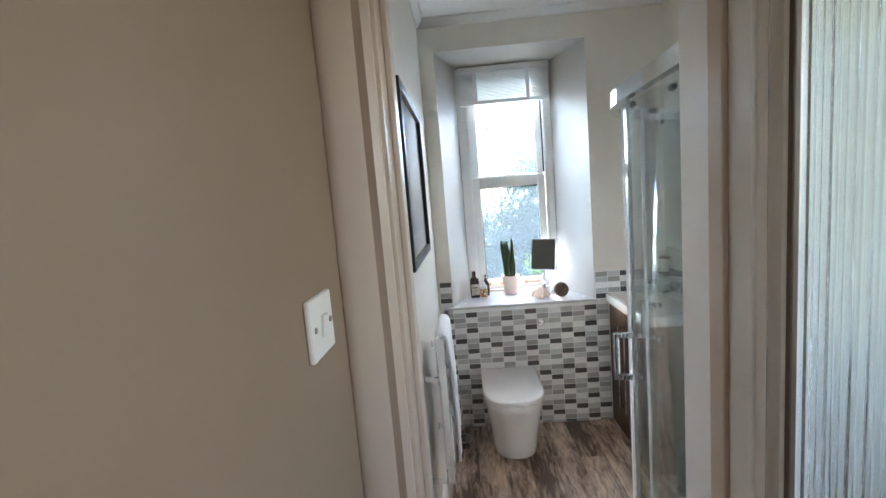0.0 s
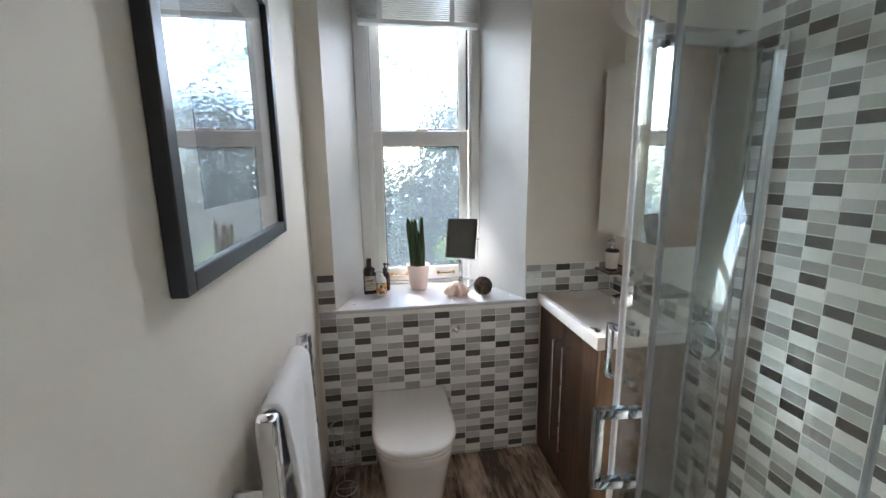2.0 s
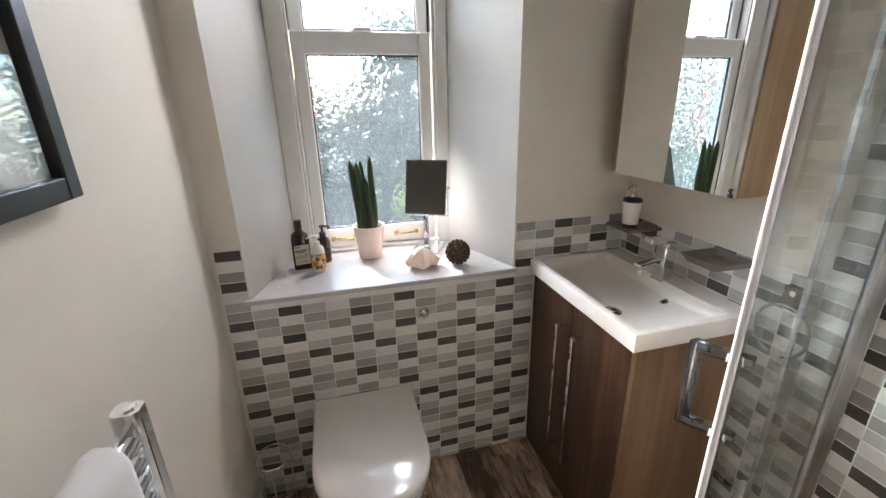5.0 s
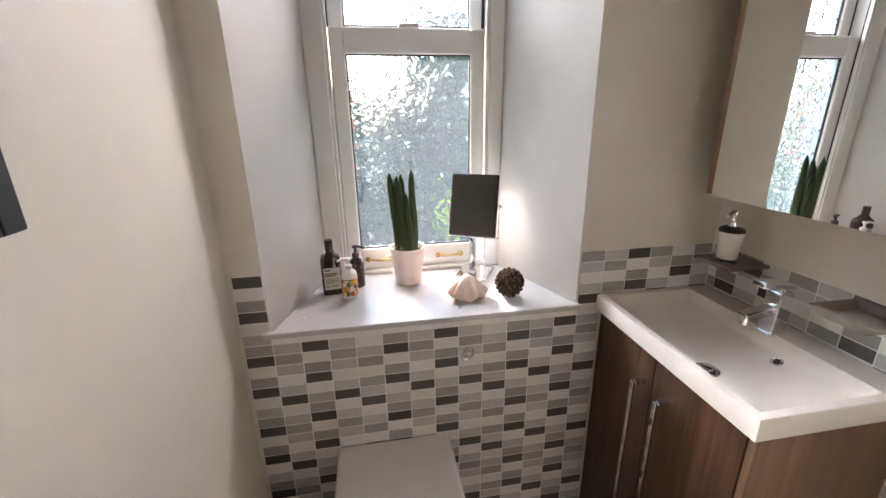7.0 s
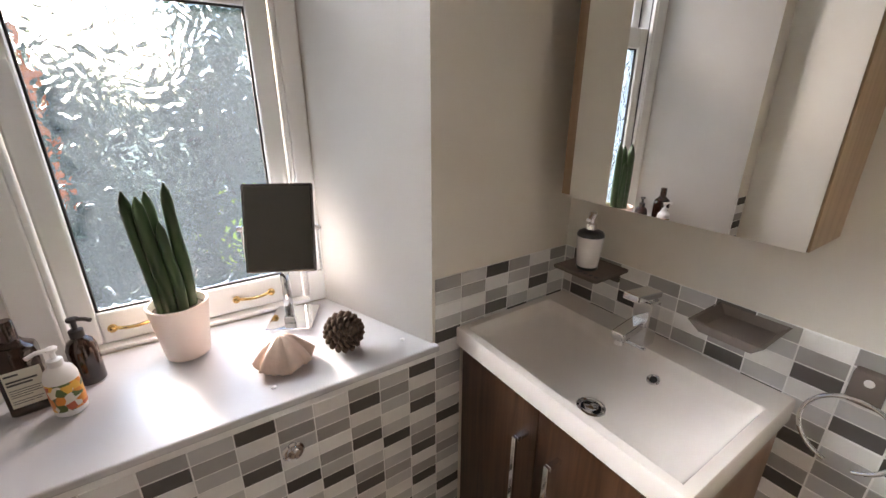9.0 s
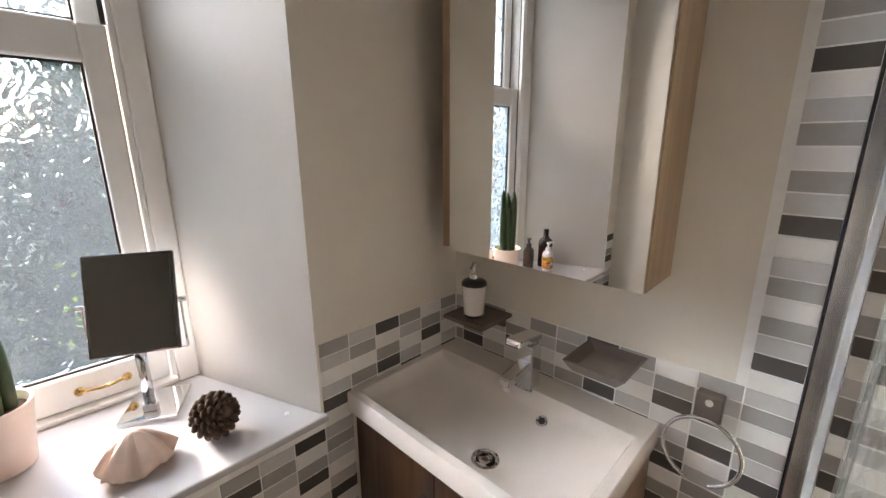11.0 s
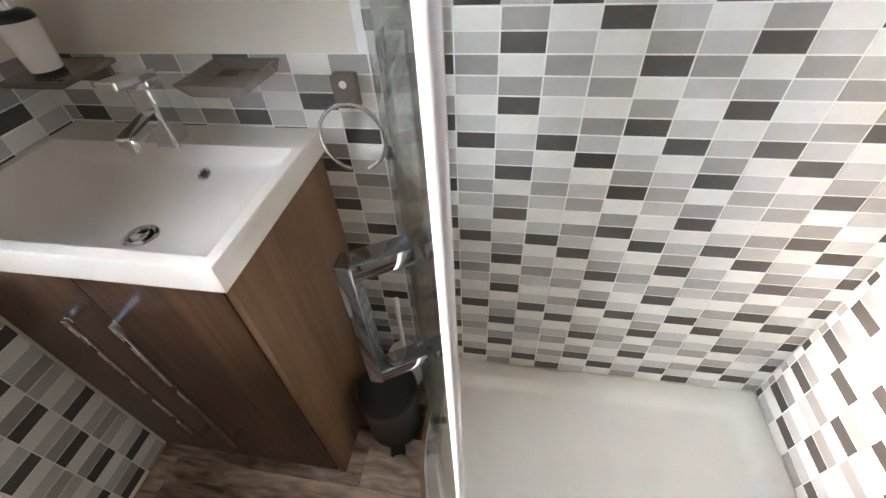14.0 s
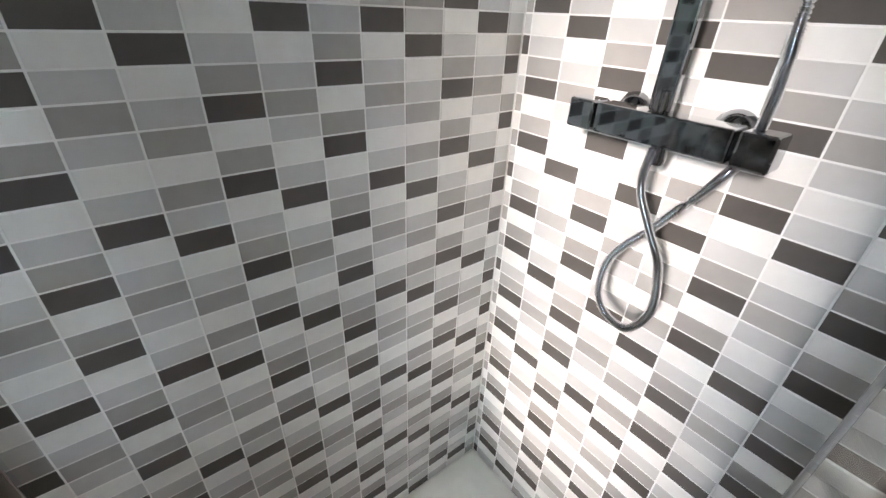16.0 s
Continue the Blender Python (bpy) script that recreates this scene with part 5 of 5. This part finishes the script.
creeper = thing("creeper_spray", (0.40, 3.6, 1.2), "orange-red creeper leaves hanging outside the lower pane", "plant")
CREEP = mat("creeper_leaf", (0.55, 0.13, 0.03), 0.5, grain=0.3, scale=30)
wpart("stem", tube([(0.365, 3.60, 1.62), (0.372, 3.605, 1.5), (0.368, 3.60, 1.38), (0.376, 3.605, 1.26), (0.378, 3.60, 1.18)], 0.002, 6), LEAFM, creeper)
rngp = random.Random(21)
for k in range(16):
    p = Vector((0.372 + rngp.uniform(-0.012, 0.018), 3.595 + rngp.uniform(-0.01, 0.01), 1.20 + 0.025 * k))
    q = Euler((1.5 + rngp.uniform(-0.5, 0.5), rngp.uniform(-0.4, 0.4), rngp.uniform(-0.8, 0.8))).to_matrix() @ Matrix.Rotation(rngp.uniform(0, 6.3), 3, "Z")
    s = rngp.uniform(0.014, 0.024)
    own = bmesh.new()
    own.faces.new([own.verts.new(p + q @ (Vector((math.sin(a) * m, math.cos(a) * m, 0.12 * m)) * s)) for a, m in ((0, 1.25), (0.5, 0.62), (1.2, 0.95), (2.0, 0.6), (3.14, 0.75), (4.28, 0.6), (5.08, 0.95), (5.78, 0.62))])
    wpart("leaf", own, CREEP, creeper)
lime = thing("lime_shrub", (0.86, 3.9, -0.45), "lime green leafy plant standing outside the lower pane", "shrub")
wpart("stem", tube([(0.86, 3.9, -0.45), (0.85, 3.9, 0.3), (0.85, 3.89, 0.97)], 0.008, 6), LEAFM, lime)
leaf_cloud("crown", 220, lambda g: (0.85 + g.gauss(0, 0.03), 3.89 + g.gauss(0, 0.03), 0.97 + g.gauss(0, 0.035)), 0.022, 31, mat("lime_leaf", (0.38, 0.55, 0.06), 0.4, grain=0.2), lime)

# ---------------------------------------------------------------- floor planks
PW, PL = 0.152, 0.914
for i in range(12):
    x0 = -0.08 + i * PW
    for j in range(-3, 5):
        y0 = j * PL + (i * 0.37 % 1) * PL - 0.3
        xa, xb = max(x0, LEFT - 0.02), min(x0 + PW, RIGHT + 0.01)
        ya, yb = max(y0, HALL_FACE - 2.6), min(y0 + PL, WIN - 0.003)
        if xb - xa < 0.01 or yb - ya < 0.02 or ya > yb:
            continue
        o = link("plank", box(xa + 0.0004 - (xa + xb) / 2, xb - 0.0004 - (xa + xb) / 2, ya + 0.0004 - (ya + yb) / 2, yb - 0.0004 - (ya + yb) / 2, -0.0035, 0.0, 0.0006, 1), PLANK, floor)
        o.location = ((xa + xb) / 2, (ya + yb) / 2, 0)

# ---------------------------------------------------------------- mosaic tiles
ROW, ROW0 = 0.0364, 1.037
PATTERN_A, PATTERN_B, PATTERN_C = "DWMDWLM", "DWLMLWL", "DWLMWML"
CYCLE = [(PATTERN_A, 0), (PATTERN_B, 4), (PATTERN_A, 6), (PATTERN_B, 4), (PATTERN_C, 5)]


def tile_mesh(w, h, colour):
    own = bmesh.new()
    b, t = 0.0007, 0.0032
    lo = [own.verts.new((x * w / 2, y * h / 2, 0)) for x, y in ((-1, -1), (1, -1), (1, 1), (-1, 1))]
    mid = [own.verts.new((x * w / 2, y * h / 2, t - b)) for x, y in ((-1, -1), (1, -1), (1, 1), (-1, 1))]
    hi = [own.verts.new((x * (w / 2 - b), y * (h / 2 - b), t)) for x, y in ((-1, -1), (1, -1), (1, 1), (-1, 1))]
    for a, c in ((lo, mid), (mid, hi)):
        for i in range(4):
            own.faces.new((a[i], a[(i + 1) % 4], c[(i + 1) % 4], c[i]))
    own.faces.new(hi)
    me = bpy.data.meshes.new("tile")
    own.to_mesh(me)
    own.free()
    me.materials.append(TILE[colour])
    return me


TILES = {}


def tile_field(wall, m, u0, u1, z0, z1, first, width, shift, limit, keep=None, joined_name="far_tiles"):
    """Tiles on a wall: m turns (u, z) of the wall into the world, u runs along the wall and column c starts at first + c * width."""
    done, rest = 0, {}
    gap = 0.0029
    rng = random.Random(7)
    c0 = math.floor((u0 - first) / width)
    slots = []
    for c in range(c0, c0 + 60):
        a, b = max(first + c * width, u0), min(first + (c + 1) * width, u1)
        if b - a < 0.006:
            continue
        for k in range(-60, 40):
            top, low = min(ROW0 - k * ROW, z1), max(ROW0 - (k + 1) * ROW, z0)
            if top - low < 0.006 or (keep and not keep((a + b) / 2, (top + low) / 2)):
                continue
            slots.append((abs((top + low) / 2 - 0.75), c, k, a, b, low, top))
    slots.sort()
    for _, c, k, a, b, low, top in slots:
        pattern, phase = CYCLE[(c + shift) % 5]
        colour = pattern[(k - phase) % 7]
        key = (round(b - a - gap, 4), round(top - low - gap, 4), colour)
        if key not in TILES:
            TILES[key] = tile_mesh(*key)
        place = m @ Matrix.Translation(((a + b) / 2, (low + top) / 2, 0)) @ Matrix.Rotation(radians(rng.uniform(-0.25, 0.25)), 4, "X") @ Matrix.Rotation(radians(rng.uniform(-0.2, 0.2)), 4, "Y")
        if done < limit:
            o = new("tile", TILES[key])
            o.parent = wall
            o.matrix_local = place
            done += 1
        else:
            rest.setdefault(colour, []).append((place, TILES[key]))
    if rest:
        own = bmesh.new()
        order = list("DMLW")
        for colour, items in rest.items():
            for place, me in items:
                start = len(own.faces)
                own.verts.ensure_lookup_table()
                v0 = len(own.verts)
                own.from_mesh(me)
                own.verts.ensure_lookup_table()
                own.faces.ensure_lookup_table()
                for v in own.verts[v0:]:
                    v.co = place @ v.co
                for f in own.faces[start:]:
                    f.material_index = order.index(colour)
        o = link(joined_name, own, [TILE[q] for q in order], wall)
        o["kind"] = "stuff"


def grout(wall, m, u0, u1, z0, z1):
    o = link("grout_bed", box(u0, u1, z0, z1, 0.0005, 0.0022), GROUT, wall)
    o.matrix_local = m


# the wall under the window
M_WIN = Matrix.Translation((0, WIN, 0)) @ Matrix.Rotation(radians(90), 4, "X")
for u0, u1, z0, z1 in ((LEFT + 0.012, 1.157, 0.0, SILL_Z - 0.02), (LEFT + 0.012, 0.104, SILL_Z - 0.02, ROW0), (1.09, RIGHT, SILL_Z, ROW0), (0.104, 0.128, SILL_Z + 0.002, ROW0), (1.09, 1.157, SILL_Z - 0.02, SILL_Z)):
    grout(wall_window, M_WIN, u0, u1, z0, z1)
tile_field(wall_window, M_WIN, LEFT + 0.012, RIGHT - 0.004, 0.0, ROW0, 0.127 - 0.0798, 0.0798, 0, 300,
           keep=lambda u, z: not ((0.127 < u < 1.08 and z > SILL_Z - 0.03) or (u > 1.17 and z < 0.87)))
# the long wall behind basin and shower
M_R = Matrix.Translation((RIGHT, 0, 0)) @ Matrix(((0, 0, -1, 0), (-1, 0, 0, 0), (0, 1, 0, 0), (0, 0, 0, 1)))
for u0, u1, z0, z1 in ((-WIN + 0.004, -2.327, 0.0, ROW0), (-2.327, -END, 0.0, 2.12)):
    grout(wall_right, M_R, u0, u1, z0, z1)
tile_field(wall_right, M_R, -WIN + 0.004, -END - 0.004, 0.0, 2.12, -1.921, 0.0779, 4, 300,
           keep=lambda u, z: (z < ROW0 or u > -2.33) and not (u < -2.47 and z < 0.82) and not (u > -2.2 and z < 0.05))
# the end wall of the shower
M_E = Matrix.Translation((0, END, 0)) @ Matrix(((-1, 0, 0, 0), (0, 0, 1, 0), (0, 1, 0, 0), (0, 0, 0, 1)))
grout(wall_door, M_E, -RIGHT + 0.004, -0.755, 0.0, 2.12)
tile_field(wall_door, M_E, -RIGHT + 0.004, -0.755, 0.05, 2.12, -1.5315, 0.0835, 0, 300)
